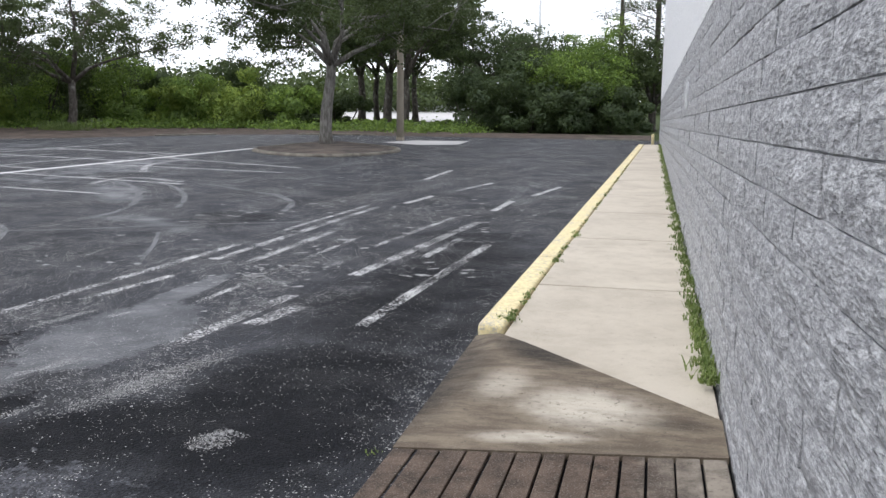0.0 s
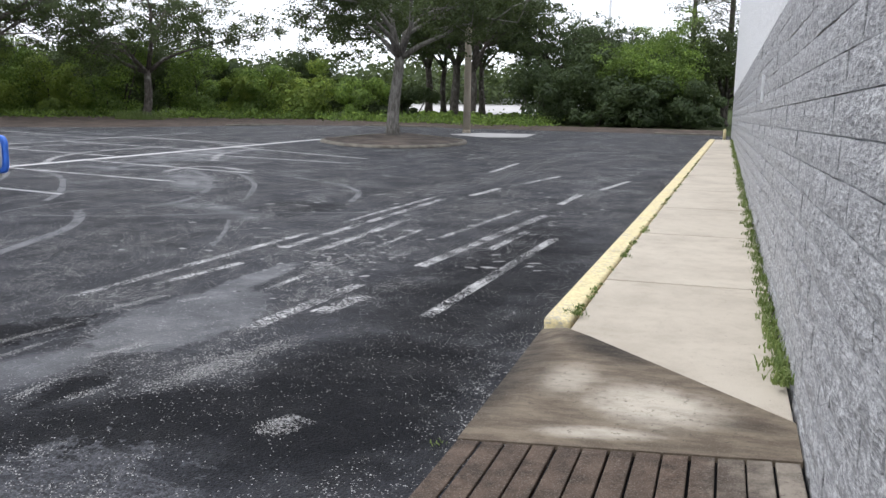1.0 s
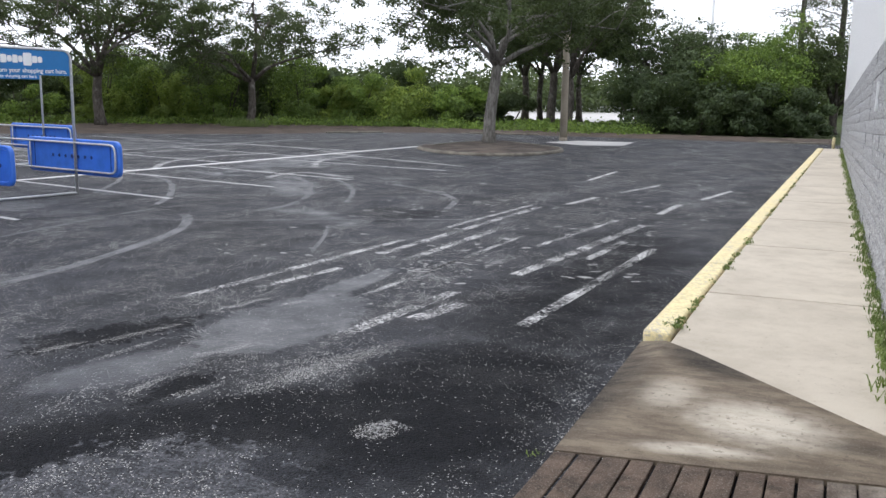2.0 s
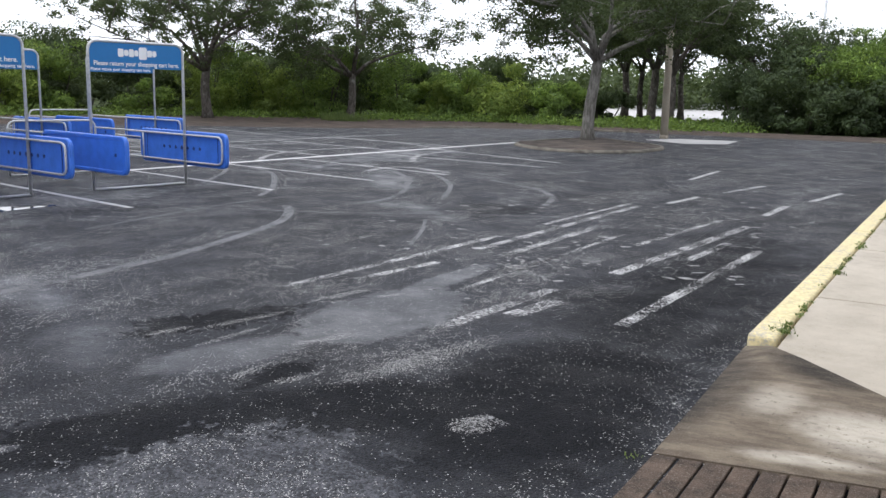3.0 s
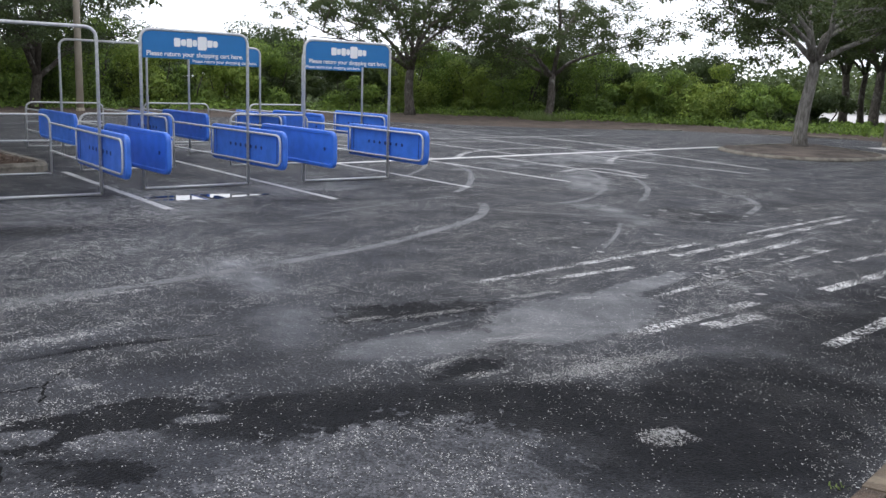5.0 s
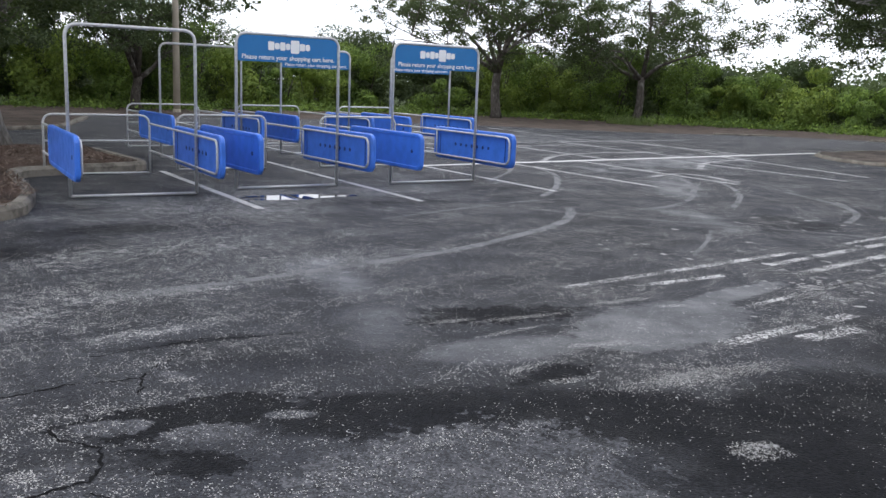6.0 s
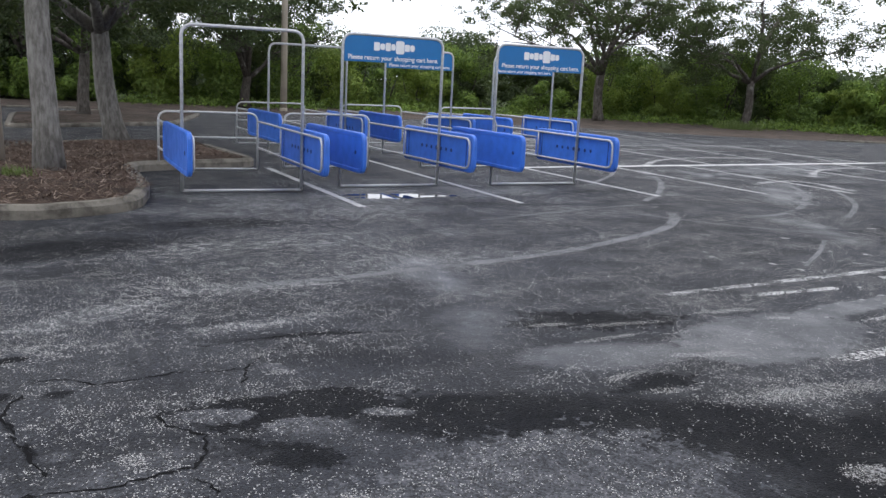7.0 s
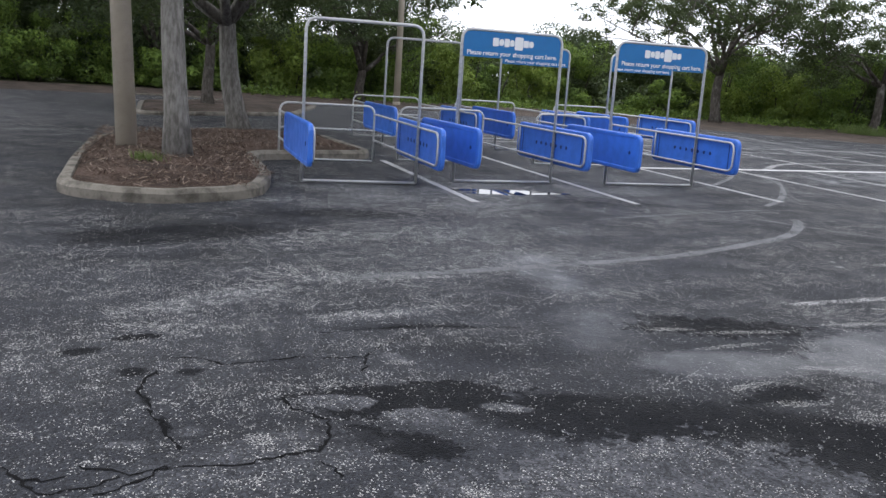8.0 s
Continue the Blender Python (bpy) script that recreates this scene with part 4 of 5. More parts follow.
crack([(-4.19, 1.91), (-4.35, 2.07), (-4.45, 2.26)], 0.010, 9)
crack([(-3.01, 1.22), (-2.94, 1.25), (-2.85, 1.26)], 0.010, 10)


# puddle in the first stall row
prng = random.Random(8)
line = flowing([(-10.45, 5.7), (-10.3, 6.1), (-10.2, 6.5), (-10.15, 6.9), (-10.0, 7.45)], 10)
v, f = band(line, [0.06 + 0.5 * abs(math.sin(0.35 + 2.6 * k / len(line) * 1.1)) * prng.uniform(0.7, 1.15) * (1 - (2 * k / len(line) - 1) ** 6) for k in range(len(line))], 0.003)
puddle_mat = make_plain("puddle_water", (0.02, 0.021, 0.024), 0.02, 0.0, 0.1, 3, 0.0)
tagged(raw("puddle", v, f, puddle_mat), "shallow puddle of rain water mirroring the sky", "puddle", kind="structure")


# ---- block wall ----
DIP = 0.026
COURSE, LENGTH = 0.1655, 0.695
along, out = Vector((-0.0291, 1, -DIP)).normalized(), Vector((-1, -0.0291, 0)).normalized()
WALL = Matrix.Translation((0.828, 0, 0)) @ Matrix((along, out, along.cross(out))).transposed().to_4x4()
# wall's own axes: x along it, y out of its face, z up
wall = thing("wall_east", "gray painted split-face block wall, white above", "wall", WALL, kind="structure")
bm = bmesh.new()
box(bm, -8, 37.2, -0.3, -0.016, -1.4, 2.54)
part("wall_core", bm, MORTAR, wall)
bm = bmesh.new()
box(bm, -8, 37.2, -0.28, 0.0, 2.55, 7.5)
part("upper_wall", bm, BLOCK_WHITE, wall, "white painted upper wall")


def block_mesh(seed, length, rough=0.007):
    rng = random.Random(seed)
    nx, nz = 6, 2
    v = []
    for j in range(nz + 1):
        for i in range(nx + 1):
            edge = i in (0, nx) or j in (0, nz)
            v.append((length * i / nx, (-0.004 if edge else 0.004) + rng.uniform(-rough, rough) * (0.6 if edge else 1), (COURSE - 0.007) * j / nz))
    f = [(j * (nx + 1) + i + 1, j * (nx + 1) + i, (j + 1) * (nx + 1) + i, (j + 1) * (nx + 1) + i + 1) for j in range(nz) for i in range(nx)]
    ring = [i for i in range(nx + 1)] + [nx + 1 + nx] + [2 * (nx + 1) + i for i in range(nx, -1, -1)] + [nx + 1]
    base = len(v)
    for k in ring:
        v.append((v[k][0], -0.03, v[k][2]))
    for k in range(len(ring)):
        a, b = ring[k], ring[(k + 1) % len(ring)]
        f.append((a, b, base + (k + 1) % len(ring), base + k))
    return v, f


block_meshes = []
for s in range(10):
    v, f = block_mesh(s, LENGTH - 0.006)
    me = bpy.data.meshes.new("block")
    me.from_pydata(v, [], f)
    me.materials.append(BLOCK)
    block_meshes.append((me, v, f))
Z0 = 1.558 - 9 * COURSE
rng = random.Random(5)
rest_v, rest_f = [], []
picked = 0
for c in range(-2, 15):
    z = Z0 + c * COURSE + 0.0035
    off = 2.52 - 10 * LENGTH + (0.0, 0.33, 0.0, 0.36)[c % 4]
    for k in range(0, 60):
        x = off + k * LENGTH
        if x > 36.5 or x < -7.9:
            continue
        me, v, f = block_meshes[rng.randrange(10)]
        dy = rng.uniform(-0.004, 0.004)
        if 0.2 < x < 9.6 and c >= 0 and picked < 300:
            ob = new("block", me)
            ob.parent = wall
            ob.location = (x, dy, z)
            picked += 1
        else:
            n = len(rest_v)
            rest_v += [(a + x, b + dy, d + z) for a, b, d in v]
            rest_f += [tuple(i + n for i in q) for q in f]
rest = raw("far_blocks", rest_v, rest_f, BLOCK, wall)
tagged(rest, kind="stuff")
bm = bmesh.new()
box(bm, 10.9, 10.96, 0.0, 0.03, 1.8, 2.12, 0.008)
part("conduit_cover", bm, MAST, wall, "small pale conduit cover")
bm = bmesh.new()
box(bm, -8, 37.2, -9, -0.3, -1.0, 7.3)
part("building_body", bm, BLOCK_WHITE, wall)


# ---- cart corrals ----
def text_mesh(name, words, size, mat, parent, m, label=""):
    cu = bpy.data.curves.new(name, "FONT")
    cu.body, cu.size, cu.align_x, cu.align_y, cu.extrude = words, size, "CENTER", "CENTER", 0.0015
    cu.offset = 0.0015
    tmp = bpy.data.objects.new(name, cu)
    me = bpy.data.meshes.new_from_object(tmp)
    bpy.data.objects.remove(tmp)
    me.name = name
    me.materials.clear()
    me.materials.append(mat)
    ob = new(name, me)
    ob.parent = parent
    ob.matrix_local = m
    return tagged(ob, label)


def sign_panel(parent, half, top, bottom):
    """Blue sheet with a white emblem of plain shapes and a line of text, on the hoop's inner side."""
    bm = bmesh.new()
    box(bm, -0.008, 0.008, -half, half, bottom, top, 0.004)
    sign = part("sign_panel", bm, SIGN, parent, "blue sign with white print")
    face = Matrix.Translation((0.012, 0, 0)) @ Matrix(((0, 0, 1, 0), (1, 0, 0, 0), (0, 1, 0, 0), (0, 0, 0, 1)))
    h = top - bottom
    words, x, done = "Please return your shopping cart here.".split(), 0.0, []
    for word in words:
        w = text_mesh("printed_word", word, 0.092, SIGN_WHITE, sign, face)
        wide = w.dimensions.x
        done.append((w, x + wide / 2))
        x += wide + 0.030
    for w, c in done:
        w.matrix_local = face @ Matrix.Translation((c - (x - 0.030) / 2, bottom + h * 0.17, 0))
    # plain white shapes where the emblem is
    zc = bottom + h * 0.62
    widths = (0.092, 0.078, 0.080, 0.070, 0.135, 0.082, 0.072)
    y = -sum(widths) / 2 - 0.02
    for k, wide in enumerate(widths):
        tall = (0.12, 0.092, 0.115, 0.092, 0.185, 0.10, 0.092)[k]
        bm = bmesh.new()
        outline = rounded([(y, 0, zc - tall / 2), (y + wide, 0, zc - tall / 2), (y + wide, 0, zc + tall / 2), (y, 0, zc + tall / 2)], min(wide, tall) * (0.49 if k in (1, 3, 6) else 0.22), 4, True)
        lo, hi = [bm.verts.new((0.006, p.x, p.z)) for p in outline], [bm.verts.new((0.013, p.x, p.z)) for p in outline]
        bm.faces.new(hi)
        for j in range(len(lo)):
            bm.faces.new((lo[j], lo[(j + 1) % len(lo)], hi[(j + 1) % len(lo)], hi[j]))
        part("emblem_shape", bm, SIGN_WHITE, sign, "plain white shape")
        y += wide + 0.007
    return sign


def blue_panel(parent, side, x0, x1, z0, z1, holes):
    """A moulded plastic bumper panel with rounded corners, a raised rim and dark discs for its row of holes."""
    y = side * 0.853
    outline = [(p.x, p.z) for p in rounded([(x0, 0, z0), (x1, 0, z0), (x1, 0, z1), (x0, 0, z1)], 0.13, 5, True)]
    bm = bmesh.new()
    half = 0.034
    cx, cz = (x0 + x1) / 2, (z0 + z1) / 2

    def ring(scale, yy):
        return [bm.verts.new((cx + (x - cx) * (1 - scale / (x1 - x0) * 2), yy, cz + (z - cz) * (1 - scale / (z1 - z0) * 2))) for x, z in outline]

    rings = [ring(0.075, y - half + 0.014), ring(0.06, y - half + 0.014), ring(0.05, y - half), ring(0.012, y - half), ring(0.0, y - half + 0.014), ring(0.0, y + half - 0.014), ring(0.012, y + half), ring(0.05, y + half), ring(0.06, y + half - 0.014), ring(0.075, y + half - 0.014)]
    n = len(outline)
    for a, b in zip(rings[:-1], rings[1:]):
        for k in range(n):
            bm.faces.new((a[k], a[(k + 1) % n], b[(k + 1) % n], b[k]))
    bm.faces.new(rings[0])
    bm.faces.new(rings[-1])
    panel = part("bumper_panel", bm, BLUE, parent, "bright blue moulded plastic panel")
    out = y + side * (half - 0.012)
    inn = y - side * (half - 0.012)
    spots = [cx + 0.165 * (k - 3) for k in range(7)] if holes else [x1 - 0.28]
    # solid discs; the shade inside each hole is painted by their dark blue
    for k, x in enumerate(spots):
        bm = bmesh.new()
        yy = inn if holes else out
        bmesh.ops.create_cone(bm, cap_ends=True, segments=10, radius1=0.028 if k != 3 or not holes else 0.038, radius2=0.028, depth=0.006, matrix=pose(x, yy, cz, 90))
        part("slot", bm, BLUE_DARK, panel)
    if holes:
        for x in (x0 + 0.2, x1 - 0.22):
            bm = bmesh.new()
            box(bm, x - 0.006, x + 0.006, inn - 0.004, inn + 0.004, z0 + 0.08, z1 - 0.08)
            part("seam", bm, BLUE_DARK, panel)
    return panel


def cart_corral(m, sign, label):
    ob = thing("cart_corral", label, "cart corral", m, "cart corrals in the lot")
    half, top = 0.80, 2.205 if sign else 2.165
    bm = bmesh.new()
    tube(bm, rounded([(0, -half, 0.02), (0, -half, top), (0, half, top), (0, half, 0.02)], 0.16, 6), 0.022, 10)
    part("arch", bm, STEEL, ob, smooth=True)
    bm = bmesh.new()
    bar(bm, (0, -half, 0.02), (0, half, 0.02), 0.02)
    part("floor_bar", bm, STEEL, ob, smooth=True)
    back = -2.72
    bm = bmesh.new()
    tube(bm, rounded([(back, -0.785, 0.02), (back, -0.785, 0.93), (back, 0.785, 0.93), (back, 0.785, 0.02)], 0.15, 6), 0.018, 10)
    part("back_frame", bm, STEEL, ob, smooth=True)
    for z in (0.02, 0.53):
        bm = bmesh.new()
        bar(bm, (back, -0.785, z), (back, 0.785, z), 0.015)
        part("cross_bar", bm, STEEL, ob, smooth=True)
    for side in (-1, 1):
        y = side * 0.80
        bm = bmesh.new()
        tube(bm, rounded([(back, side * 0.785, 0.80), (back + 0.1, y, 0.80), (0.98, y, 0.80), (0.98, y, 0.37), (back + 0.1, y, 0.37), (back, side * 0.785, 0.37)], 0.13, 5), 0.0165, 10)
        part("side_rail", bm, STEEL, ob, smooth=True)
        for x in (-1.2, -0.02):
            bm = bmesh.new()
            bar(bm, (x, y, 0.37), (x, y, 0.80), 0.014)
            part("rail_post", bm, STEEL, ob, smooth=True)
        blue_panel(ob, side, -1.32, 1.05, 0.31, 0.86, side > 0)
    if sign:
        sign_panel(ob, half - 0.025, top - 0.02, top - 0.385)
    return ob


TURN = -8.5
plain = "empty galvanised steel cart corral with blue bumper panels, no sign"
signed = "galvanised steel cart corral with blue panels and blue sign"
c_plain = cart_corral(pose(-11.13, 4.70, 0, 0, 0, TURN - 2.0), False, plain)
c_sign = cart_corral(pose(-11.15, 7.02, 0, 0, 0, TURN + 1.5), True, signed)
copy_thing(c_sign, pose(-10.83, 9.57, 0, 0, 0, TURN))
copy_thing(c_plain, pose(-16.1, 8.06, 0, 0, 0, TURN))
copy_thing(c_sign, pose(-16.2, 10.75, 0, 0, 0, TURN))
copy_thing(c_sign, pose(-16.0, 13.5, 0, 0, 0, TURN))


# ---- planted islands ----
def island(name, corners, label, radius=0.6, kerb_w=0.16, h=0.15, bed_mat=None):
    ob = thing(name, label, "planted island", kind="structure")
    loop = [(p.x, p.y) for p in rounded([(x, y, 0) for x, y in corners], radius, 5, True)]
    n = len(loop)
    cx, cy = sum(p[0] for p in loop) / n, sum(p[1] for p in loop) / n
    inner = []
    for i, (x, y) in enumerate(loop):
        a, b = Vector(loop[i - 1]), Vector(loop[(i + 1) % n])
        d = (b - a).normalized()
        inner.append((x - d.y * kerb_w, y + d.x * kerb_w))
    bm = bmesh.new()
    prof = []
    for k, (o, i) in enumerate(zip(loop, inner)):
        o, i = Vector(o), Vector(i)
        wob = 0.003 * math.sin(k * 1.9)
        prof.append([bm.verts.new((*o, -0.05)), bm.verts.new((*o, h - 0.05 + wob)), bm.verts.new((*o.lerp(i, 0.25), h + wob)), bm.verts.new((*o.lerp(i, 0.9), h + wob)), bm.verts.new((*i, h - 0.06))])
    for k in range(n):
        a, b = prof[k], prof[(k + 1) % n]
        for j in range(4):
            bm.faces.new((a[j], b[j], b[j + 1], a[j + 1]))
    part("kerb_ring", bm, KERB, ob, "weathered concrete kerb")
    bm = bmesh.new()
    rim = [bm.verts.new((x, y, h - 0.03)) for x, y in inner]
    bm.faces.new(rim)
    bmesh.ops.triangulate(bm, faces=bm.faces[:])
    bmesh.ops.subdivide_edges(bm, edges=bm.edges[:], cuts=3, use_grid_fill=True)
    for v in bm.verts:
        if not v.is_boundary:
            v.co.z += 0.05 + 0.05 * noise.noise(v.co * 1.3) + 0.02 * noise.noise(v.co * 5)
    bed = part("mulch_bed", bm, bed_mat or MULCH, ob, "brown bark mulch", smooth=True)
    return ob, inner


near_outline = [(-10.2, 0.75), (-9.45, 1.7), (-9.85, 2.95), (-11.2, 3.5), (-13.8, 3.95), (-14.05, 6.2), (-17.2, 6.4), (-18.6, 5.0), (-17.4, 3.0), (-15.9, 1.75), (-12.8, 1.15)]
island("planted_island", near_outline, "kerbed island of brown bark mulch with two oak trunks", 0.5)
island("planted_island", [(-23.4, 3.6), (-23.9, 5.2), (-25.2, 8.4), (-31, 11.2), (-32.5, 8.4), (-29.0, 4.6)], "far kerbed island of brown litter under oaks", 0.8, 0.16, 0.10, SOIL)
island("planted_island", [(-12.0, 24.6), (-11.1, 23.6), (-10.1, 22.8), (-8.8, 22.7), (-7.8, 23.8), (-7.55, 25.6), (-8.0, 27.2), (-9.9, 29.0), (-11.4, 29.9), (-12.0, 27.6)], "kerbed island of dry brown litter around an oak", 0.7, 0.13, 0.08, LITTER)

# bark chips and fallen twigs on the near bed
rng = random.Random(11)
cv, cf = [], []
for _ in range(9000):
    x, y = rng.uniform(-17.5, -9.8), rng.uniform(1.2, 5.9)
    if y > 3.3 + (-x - 10.4) * 0.16 and x > -14.1 or y < 1.2 + max(0, (-x - 12.6)) * 0.19 or (x > -10.6 and not 1.35 < y < 2.8):
        continue
    a, l, w = rng.uniform(0, 3.14), rng.uniform(0.03, 0.13), rng.uniform(0.005, 0.014)
    dx, dy, z = math.cos(a) * l / 2, math.sin(a) * l / 2, 0.165 + rng.uniform(0, 0.03)
    n, tilt = len(cv), rng.uniform(-0.03, 0.03)
    cv += [(x - dx - dy * w / l, y - dy + dx * w / l, z - tilt), (x - dx + dy * w / l, y - dy - dx * w / l, z - tilt), (x + dx + dy * w / l, y + dy - dx * w / l, z + tilt), (x + dx - dy * w / l, y + dy + dx * w / l, z + tilt), (x, y, z + w * 0.7)]
    cf += [(n, n + 1, n + 4), (n + 1, n + 2, n + 4), (n + 2, n + 3, n + 4), (n + 3, n, n + 4)]
chip_nodes = Nodes("bark_chip")
CHIP = chip_nodes.done(chip_nodes.mix(chip_nodes.math("POWER", chip_nodes.island(), 3.2), (0.065, 0.042, 0.032), (0.32, 0.255, 0.205)), 0.9, 0.0, 0.2)
tagged(raw("bark_chips", cv, cf, CHIP), "scattered brown bark chips on the island", "mulch", kind="stuff")


# ---- trees, poles ----
OAK = "gray-barked oak with a broad green crown, rising from the island"
FAR_OAK = "broad dark green oak by the hedge at the lot's edge"
tree(-10.85, 28.05, OAK, 8.4, 4.7, 2.75, 0.19, 3, 60000, 0.105, LEAF_OAK, BARK, (0.05, 0), 8, rise=0.62, low=0.4)
tree(-13.0, 2.63, OAK, 8.5, 6.0, 4.0, 0.165, 7, 34000, 0.10, LEAF_DARK, BARK, (-0.045, 0.01), 6, z=0.08, rise=0.4)
tree(-18.2, 4.95, OAK, 7.6, 6.0, 2.3, 0.20, 8, 80000, 0.10, LEAF_OAK, BARK, (-0.035, -0.14), 8, z=0.08, rise=0.5, low=0.6)
tree(-27.6, 6.5, OAK, 9, 6.5, 2.0, 0.17, 9, 80000, 0.12, LEAF_DARK, BARK_MID, (-0.1, 0), 6, z=0.05, rise=0.6, low=0.5)
tree(-27.6, 37.2, FAR_OAK, 8.4, 5.6, 2.3, 0.20, 12, 36000, 0.115, LEAF_OAK, BARK_MID, (0.12, 0.0), 7, low=0.15, cluster=0.40, rise=0.8)
tree(-32.4, 32.0, FAR_OAK, 9.0, 6.2, 2.4, 0.23, 14, 54000, 0.115, LEAF_OAK, BARK_MID, (0.0, 0.0), 8, rise=0.8, low=0.3)
tree(-38.2, 15.8, FAR_OAK, 8.6, 4.2, 1.4, 0.22, 15, 42000, 0.115, LEAF_DARK, BARK_DARK, (0.0, 0.0), 8, rise=0.8, low=0.5)
tree(-15.6, 49.2, FAR_OAK, 10.0, 5.0, 3.0, 0.24, 16, 40000, 0.13, LEAF_DARK, BARK_MID, (0.0, 0.0), 7, rise=0.7, low=0.5)
tree(-10.3, 51.3, FAR_OAK, 6.3, 4.6, 2.4, 0.19, 17, 26000, 0.13, LEAF_DARK, BARK_DARK, (0.0, 0.0), 7, rise=0.7, low=0.5)
tree(-20.0, 57.0, FAR_OAK, 10.5, 5.5, 3.0, 0.24, 18, 32000, 0.15, LEAF_DARK, BARK_DARK, rise=0.7, low=0.5)
tree(-17.5, 61.0, FAR_OAK, 9.5, 4.5, 3.2, 0.2, 26, 24000, 0.15, LEAF_DARK, BARK_DARK, rise=0.7, low=0.5)
tree(-17.6, 53.0, FAR_OAK, 9.0, 4.0, 3.0, 0.17, 27, 20000, 0.14, LEAF_DARK, BARK_DARK, rise=0.7, low=0.5)
tree(-13.6, 46.0, FAR_OAK, 10.5, 4.2, 2.6, 0.20, 36, 42000, 0.125, LEAF_OAK, BARK_MID, limbs=7, rise=0.7, low=0.7)
tree(-4.2, 47.0, "bright yellow-green young tree at the lot's edge", 5.0, 2.2, 1.0, 0.13, 19, 22000, 0.12, LEAF_VINE, BARK_DARK, limbs=7, low=0.8)
tree(-6.8, 55.0, FAR_OAK, 5.6, 3.8, 1.8, 0.18, 20, 22000, 0.14, LEAF_DARK, BARK_DARK, rise=0.8, low=0.8)
tree(-0.9, 50.0, FAR_OAK, 4.9, 2.8, 1.4, 0.17, 21, 20000, 0.13, LEAF_OAK, BARK_DARK, low=0.8)
tree(-44.5, 8.0, FAR_OAK, 11, 7.5, 1.4, 0.24, 23, 80000, 0.16, LEAF_DARK, BARK_DARK, low=0.9)
tree(-44.0, -1.0, FAR_OAK, 11, 7.5, 1.4, 0.24, 24, 80000, 0.16, LEAF_DARK, BARK_DARK, low=0.9)
tree(-40.0, -8.0, FAR_OAK, 11, 7.5, 1.4, 0.24, 25, 70000, 0.16, LEAF_DARK, BARK_DARK, low=0.9)


def pine(x, y, height, seed, leaves=5000):
    rng = np.random.default_rng(seed)
    ob = thing("pine_tree", "tall thin pine with sparse tufted needles", "tree", pose(x, y, 0))
    bm = bmesh.new()
    tube(bm, [(0, 0, -0.05), (0.1, 0, height * 0.5), (0, 0.1, height)], 0.2, 8, radii=[0.24, 0.17, 0.04])
    part("trunk", bm, BARK_DARK, ob, smooth=True)
    bm = bmesh.new()
    cen = []
    for k in range(34):
        z = height * (0.38 + 0.62 * k / 33)
        a, r = rng.uniform(0, 6.28), (0.5 + 2.0 * (1 - k / 34)) * rng.uniform(0.5, 1.1)
        tip = (math.cos(a) * r, math.sin(a) * r, z + 0.25 * r)
        tube(bm, [(0, 0, z), tip], 0.03, 5, radii=[0.045, 0.012])
        cen += [tip, tuple(np.array(tip) * [0.7, 0.7, 1])]
    tagged(part("limbs", bm, BARK_DARK, ob, smooth=True), kind="stuff")
    cen = np.array(cen)
    pos = cen[rng.integers(0, len(cen), leaves)] + rng.normal(size=(leaves, 3)) * [0.36, 0.36, 0.26]
    leaves_mesh("crown", pos, 0.26, rng, LEAF_PINE, ob, 0.2, 0.16)


pine(-1.2, 62.0, 14.5, 31)
pine(0.6, 57.0, 14.0, 32)
pine(-3.8, 66.0, 13.0, 33)


def pole(x, y, height, r0, r1, label, mat, sides=10, tip=(0.0, 0.0)):
    ob = thing("light_pole", label, "pole", pose(x, y, 0, tip[0], tip[1]))
    bm = bmesh.new()
    tube(bm, [(0, 0, -0.05), (0, 0, height * 0.5), (0, 0, height)], r0, sides, radii=[r0, (r0 + r1) / 2, r1])
    part("shaft", bm, mat, ob, smooth=True)
    bm = bmesh.new()
    tube(bm, [(0, 0, -0.02), (0, 0, 0.09), (0, 0, 0.11)], r0, sides, radii=[r0 * 1.12, r0 * 1.12, r0])
    part("collar", bm, mat, ob)


pole(-14.14, 2.09, 9.0, 0.16, 0.125, "tan concrete light pole standing in the mulch", POLE, 8, (2.2, 0.6))
pole(-9.85, 33.0, 10.0, 0.15, 0.10, "pale tan concrete light pole by the hedge", POLE, 8)
pole(-36.0, 16.6, 10.0, 0.16, 0.11, "tan concrete light pole at the lot's edge", POLE, 8)
pole(-60.7, 90.0, 9.5, 0.16, 0.12, "distant thin white lamp mast", MAST)
pole(-12.9, 88.0, 16, 0.16, 0.12, "distant thin white lamp mast", MAST)

# bollard at the end of the sidewalk
ob = thing("bollard", "short pale yellow steel post by the wall", "bollard", pose(-0.36, 31.6, 0))
bm = bmesh.new()
tube(bm, [(0, 0, -0.02), (0, 0, 0.44), (0, 0, 0.48)], 0.05, 12, radii=[0.05, 0.05, 0.025])
part("post", bm, YELLOW, ob, smooth=True)

# low white building far behind the trees
ob = thing("far_building", "long low white building far behind the trees", "building", pose(-36, 114, 0))
bm = bmesh.new()
box(bm, -16, 20, 0, 8, -0.1, 2.1)
part("wall", bm, MAST, ob)
bm = bmesh.new()
box(bm, -16.4, 20.4, -0.4, 8.4, 2.1, 2.4, 0.05)
part("roof", bm, PAD, ob)
for k in range(11):
    bm = bmesh.new()
    box(bm, -15 + k * 3.1, -13.2 + k * 3.1, -0.04, 0.05, 0.6, 1.5, 0.01)
    part("window", bm, GLASS_DARK, ob)

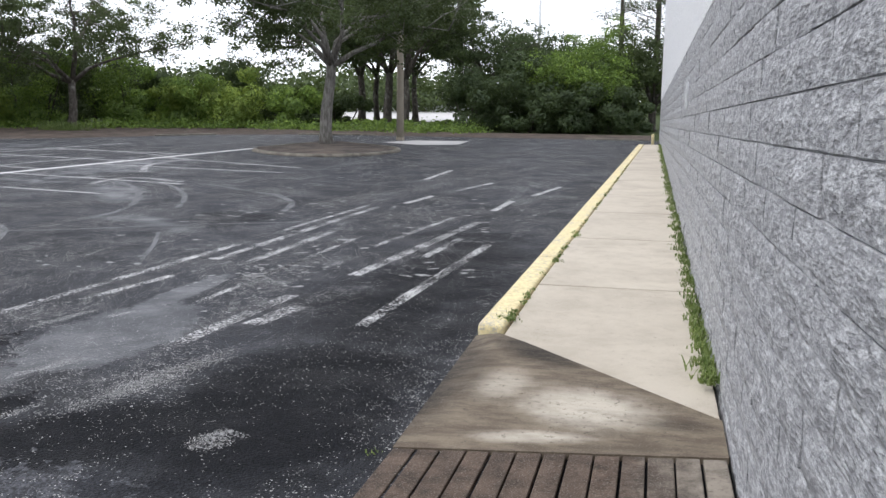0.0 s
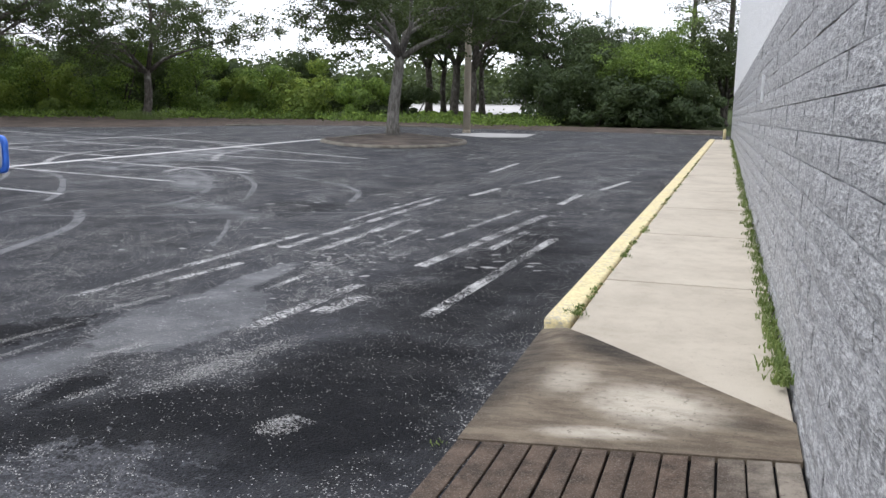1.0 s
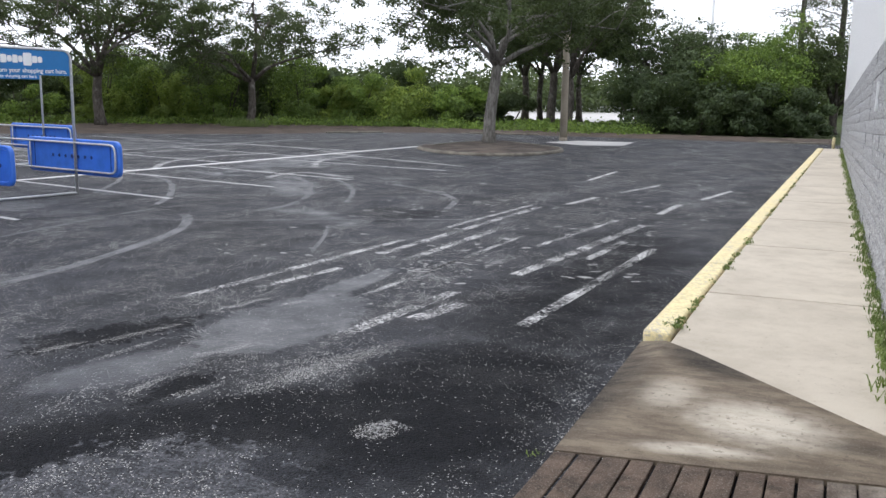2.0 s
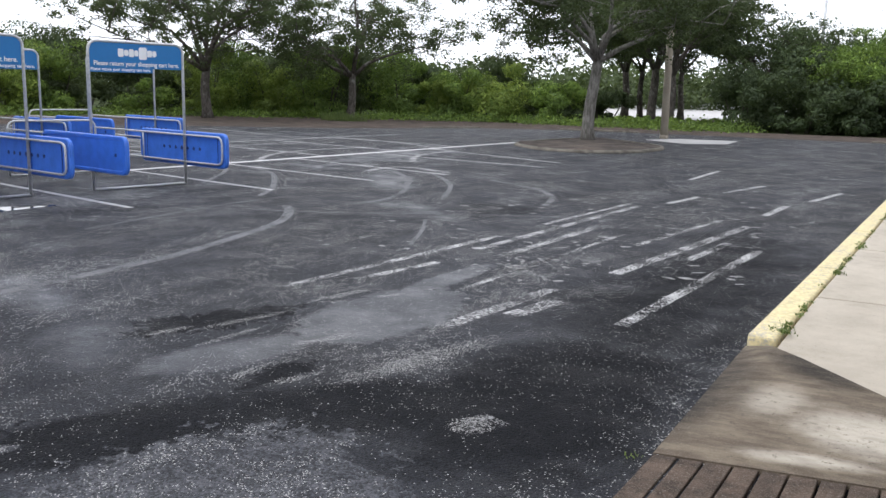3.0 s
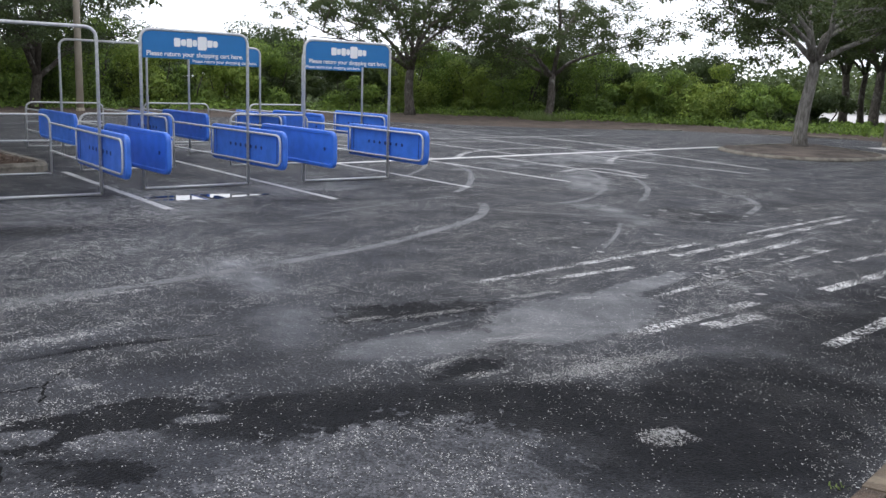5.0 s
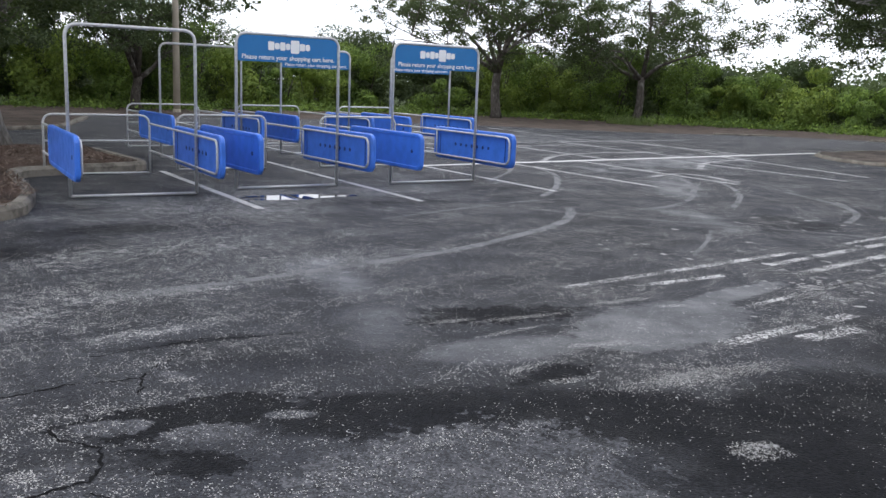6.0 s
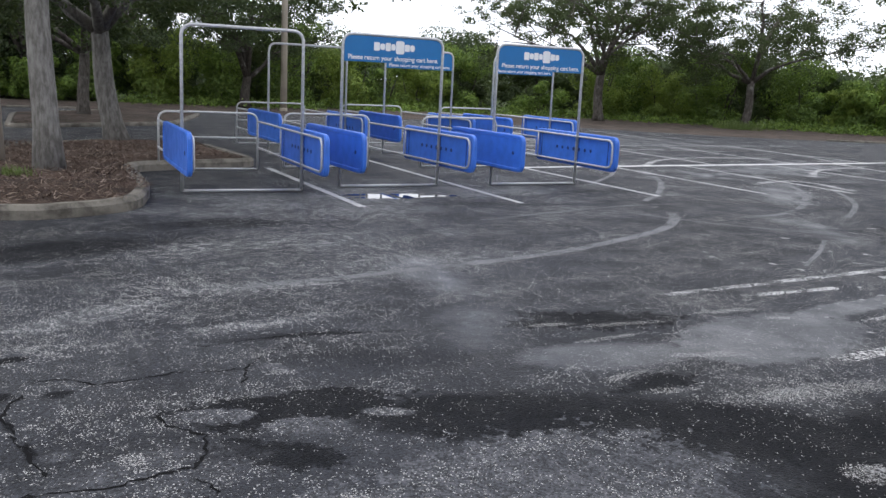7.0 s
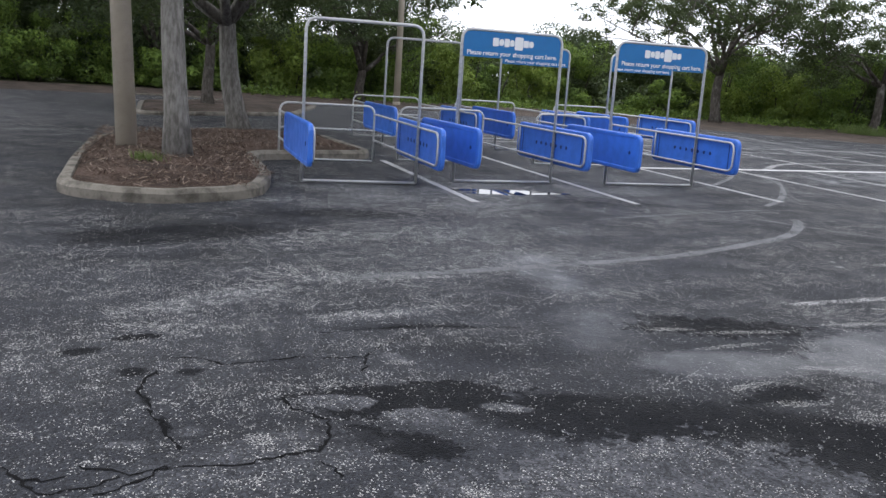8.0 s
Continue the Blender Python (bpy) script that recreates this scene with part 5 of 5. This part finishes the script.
# ---- hedge along the back ----
hedge = [(-46, -8), (-44.5, 2), (-43, 11), (-42, 20), (-40.5, 28.5), (-35.5, 37), (-28.5, 42.5), (-20.5, 45), (-13.5, 45.5), (-7, 45), (-1, 45)]
k = 0
for (ax, ay), (bx, by) in zip(hedge[:-1], hedge[1:]):
    n = 4
    for j in range(n):
        u = j / n
        x, y = ax + (bx - ax) * u, ay + (by - ay) * u
        h = 3.2 + 0.9 * math.sin(k * 1.7) + 0.8 * math.sin(k * 0.6 + 1)
        m = (LEAF_VINE, LEAF_YELLOW, LEAF_VINE, LEAF_YELLOW, LEAF_VINE, LEAF_OAK)[k % 6] if k > 7 else LEAF_VINE
        if -18 < x < -9 and y > 40:
            h, m = 0.42, LEAF_VINE
        elif x > -9:
            h, m = h * 0.9, LEAF_DARK
        shrub("shrub", x + math.sin(k * 2.1) * 0.8, y + math.cos(k * 1.3) * 0.6, "dense vine-covered green shrub in the hedge", "shrub", 1.9, 1.7, h, 100 + k, 11000 if h > 2 else 5000, 0.135, m, "hedge along the lot")
        if -22.5 < x < -18 and y > 40:
            shrub("shrub", x, y + 5, "low dark green shrub behind the hedge", "shrub", 1.8, 1.6, 1.7, 500 + k, 6000, 0.15, LEAF_DARK, "hedge along the lot")
        if not (-21 < x < -9 and y > 40):
            tall = 6.6 if y < 9 else 3.6 + 0.9 * math.sin(k * 0.9)
            shrub("shrub", x - (3.2 if y < 30 else 1.0), y + (0.0 if y < 25 else 3.4), "tall dark green shrub behind the hedge", "shrub", 2.3, 2.0, tall + 0.5 * math.sin(k), 300 + k, 13000 if y < 9 else 9000, 0.17, LEAF_DARK, "hedge along the lot")
        k += 1

rng = np.random.default_rng(55)
cen = []
for (ax, ay), (bx, by) in zip(hedge[:-1], hedge[1:]):
    for _ in range(70):
        u, off = rng.uniform(), -0.6 - 4.2 * rng.uniform() ** 1.7
        dx, dy = bx - ax, by - ay
        ln = math.hypot(dx, dy)
        cen.append((ax + dx * u - dy / ln * off, ay + dy * u + dx / ln * off, rng.uniform(0.02, 0.22)))
cen = [c for c in cen if c[1] > 11 and c[0] < -9]
cen = np.array(cen)
pos = cen[rng.integers(0, len(cen), 18000)] + rng.normal(size=(18000, 3)) * [0.42, 0.42, 0.16]
pos[:, 2] = np.abs(pos[:, 2])
verge = thing("verge_weeds", "low green weeds and grass before the hedge", "weeds", kind="stuff")
leaves_mesh("blades", pos, 0.13, rng, LEAF_VINE, verge)

# ---- far woods ----
rng = np.random.default_rng(77)
cen = []
for i in range(260):
    a = radians(-12 + 130 * i / 260 + rng.uniform(-1, 1))
    r = rng.uniform(95, 135)
    base = (-math.sin(a) * r, math.cos(a) * r)
    h = rng.uniform(3.4, 5.6) if a < radians(76) else rng.uniform(8, 12)
    for _ in range(10):
        cen.append((base[0] + rng.normal() * 3.0, base[1] + rng.normal() * 3.0, h * rng.uniform(0.1, 1.0)))
cen = np.array(cen)
pos = cen[rng.integers(0, len(cen), 110000)] + np.clip(rng.normal(size=(110000, 3)), -1.8, 1.8) * [1.1, 1.1, 0.6]
woods = thing("far_woods", "distant line of green trees behind the lot", "trees", kind="stuff")
leaves_mesh("foliage", pos, 0.62, rng, LEAF_OAK, woods)

# ---- weeds ----
rng = random.Random(4)
bm = bmesh.new()
for k in range(700):
    y = 4.85 + 26 * rng.random() ** 1.6
    x = walk_x(y) - 0.02 - abs(rng.gauss(0, 0.04))
    tuft(bm, x, y, 0.145, rng.uniform(0.025, 0.085), np.random.default_rng(k), 6, 0.02)
weeds = part("weeds", bm, GRASS)
tagged(weeds, "green weeds growing between sidewalk and wall", "weeds", kind="stuff")
bm = bmesh.new()
for k in range(240):
    y = 5.9 + 16 * rng.random() ** 1.3
    if math.sin(y * 3.1) + math.sin(y * 7.7) < -0.2:
        continue
    tuft(bm, KX + 0.192 + rng.gauss(0, 0.012), y, 0.150, rng.uniform(0.012, 0.035), np.random.default_rng(900 + k), 5, 0.012)
for x, y, n in ((-0.64, 5.93, 7), (KX - 0.02, 3.80, 1), (KX + 0.19, 9.8, 5), (-0.63, 8.2, 4)):
    for k in range(n):
        tuft(bm, x + rng.gauss(0, 0.035), y + rng.gauss(0, 0.05), 0.145 if y > 5 else 0.0, rng.uniform(0.025, 0.06) * (1 if y > 5 else 0.5), np.random.default_rng(1500 + k), 8, 0.02)
tagged(part("kerb_weeds", bm, GRASS), "small green weeds in the kerb joint", "weeds", kind="stuff")
bm = bmesh.new()
for k in range(160):
    tuft(bm, -26.9 + rng.gauss(0, 0.55), 35.6 + rng.gauss(0, 0.35), -0.01, rng.uniform(0.25, 0.6), np.random.default_rng(3000 + k), 10, 0.12)
tagged(part("verge_tuft", bm, GRASS), "tall green weeds at the foot of an oak", "weeds", kind="stuff")
bm = bmesh.new()
for k in range(40):
    tuft(bm, -12.2 + rng.gauss(0, 0.09), 2.05 + rng.gauss(0, 0.09), 0.13, rng.uniform(0.1, 0.22), np.random.default_rng(2000 + k), 8, 0.03)
tagged(part("grass_tuft", bm, GRASS), "bright green grass tuft in the mulch", "grass", kind="stuff")
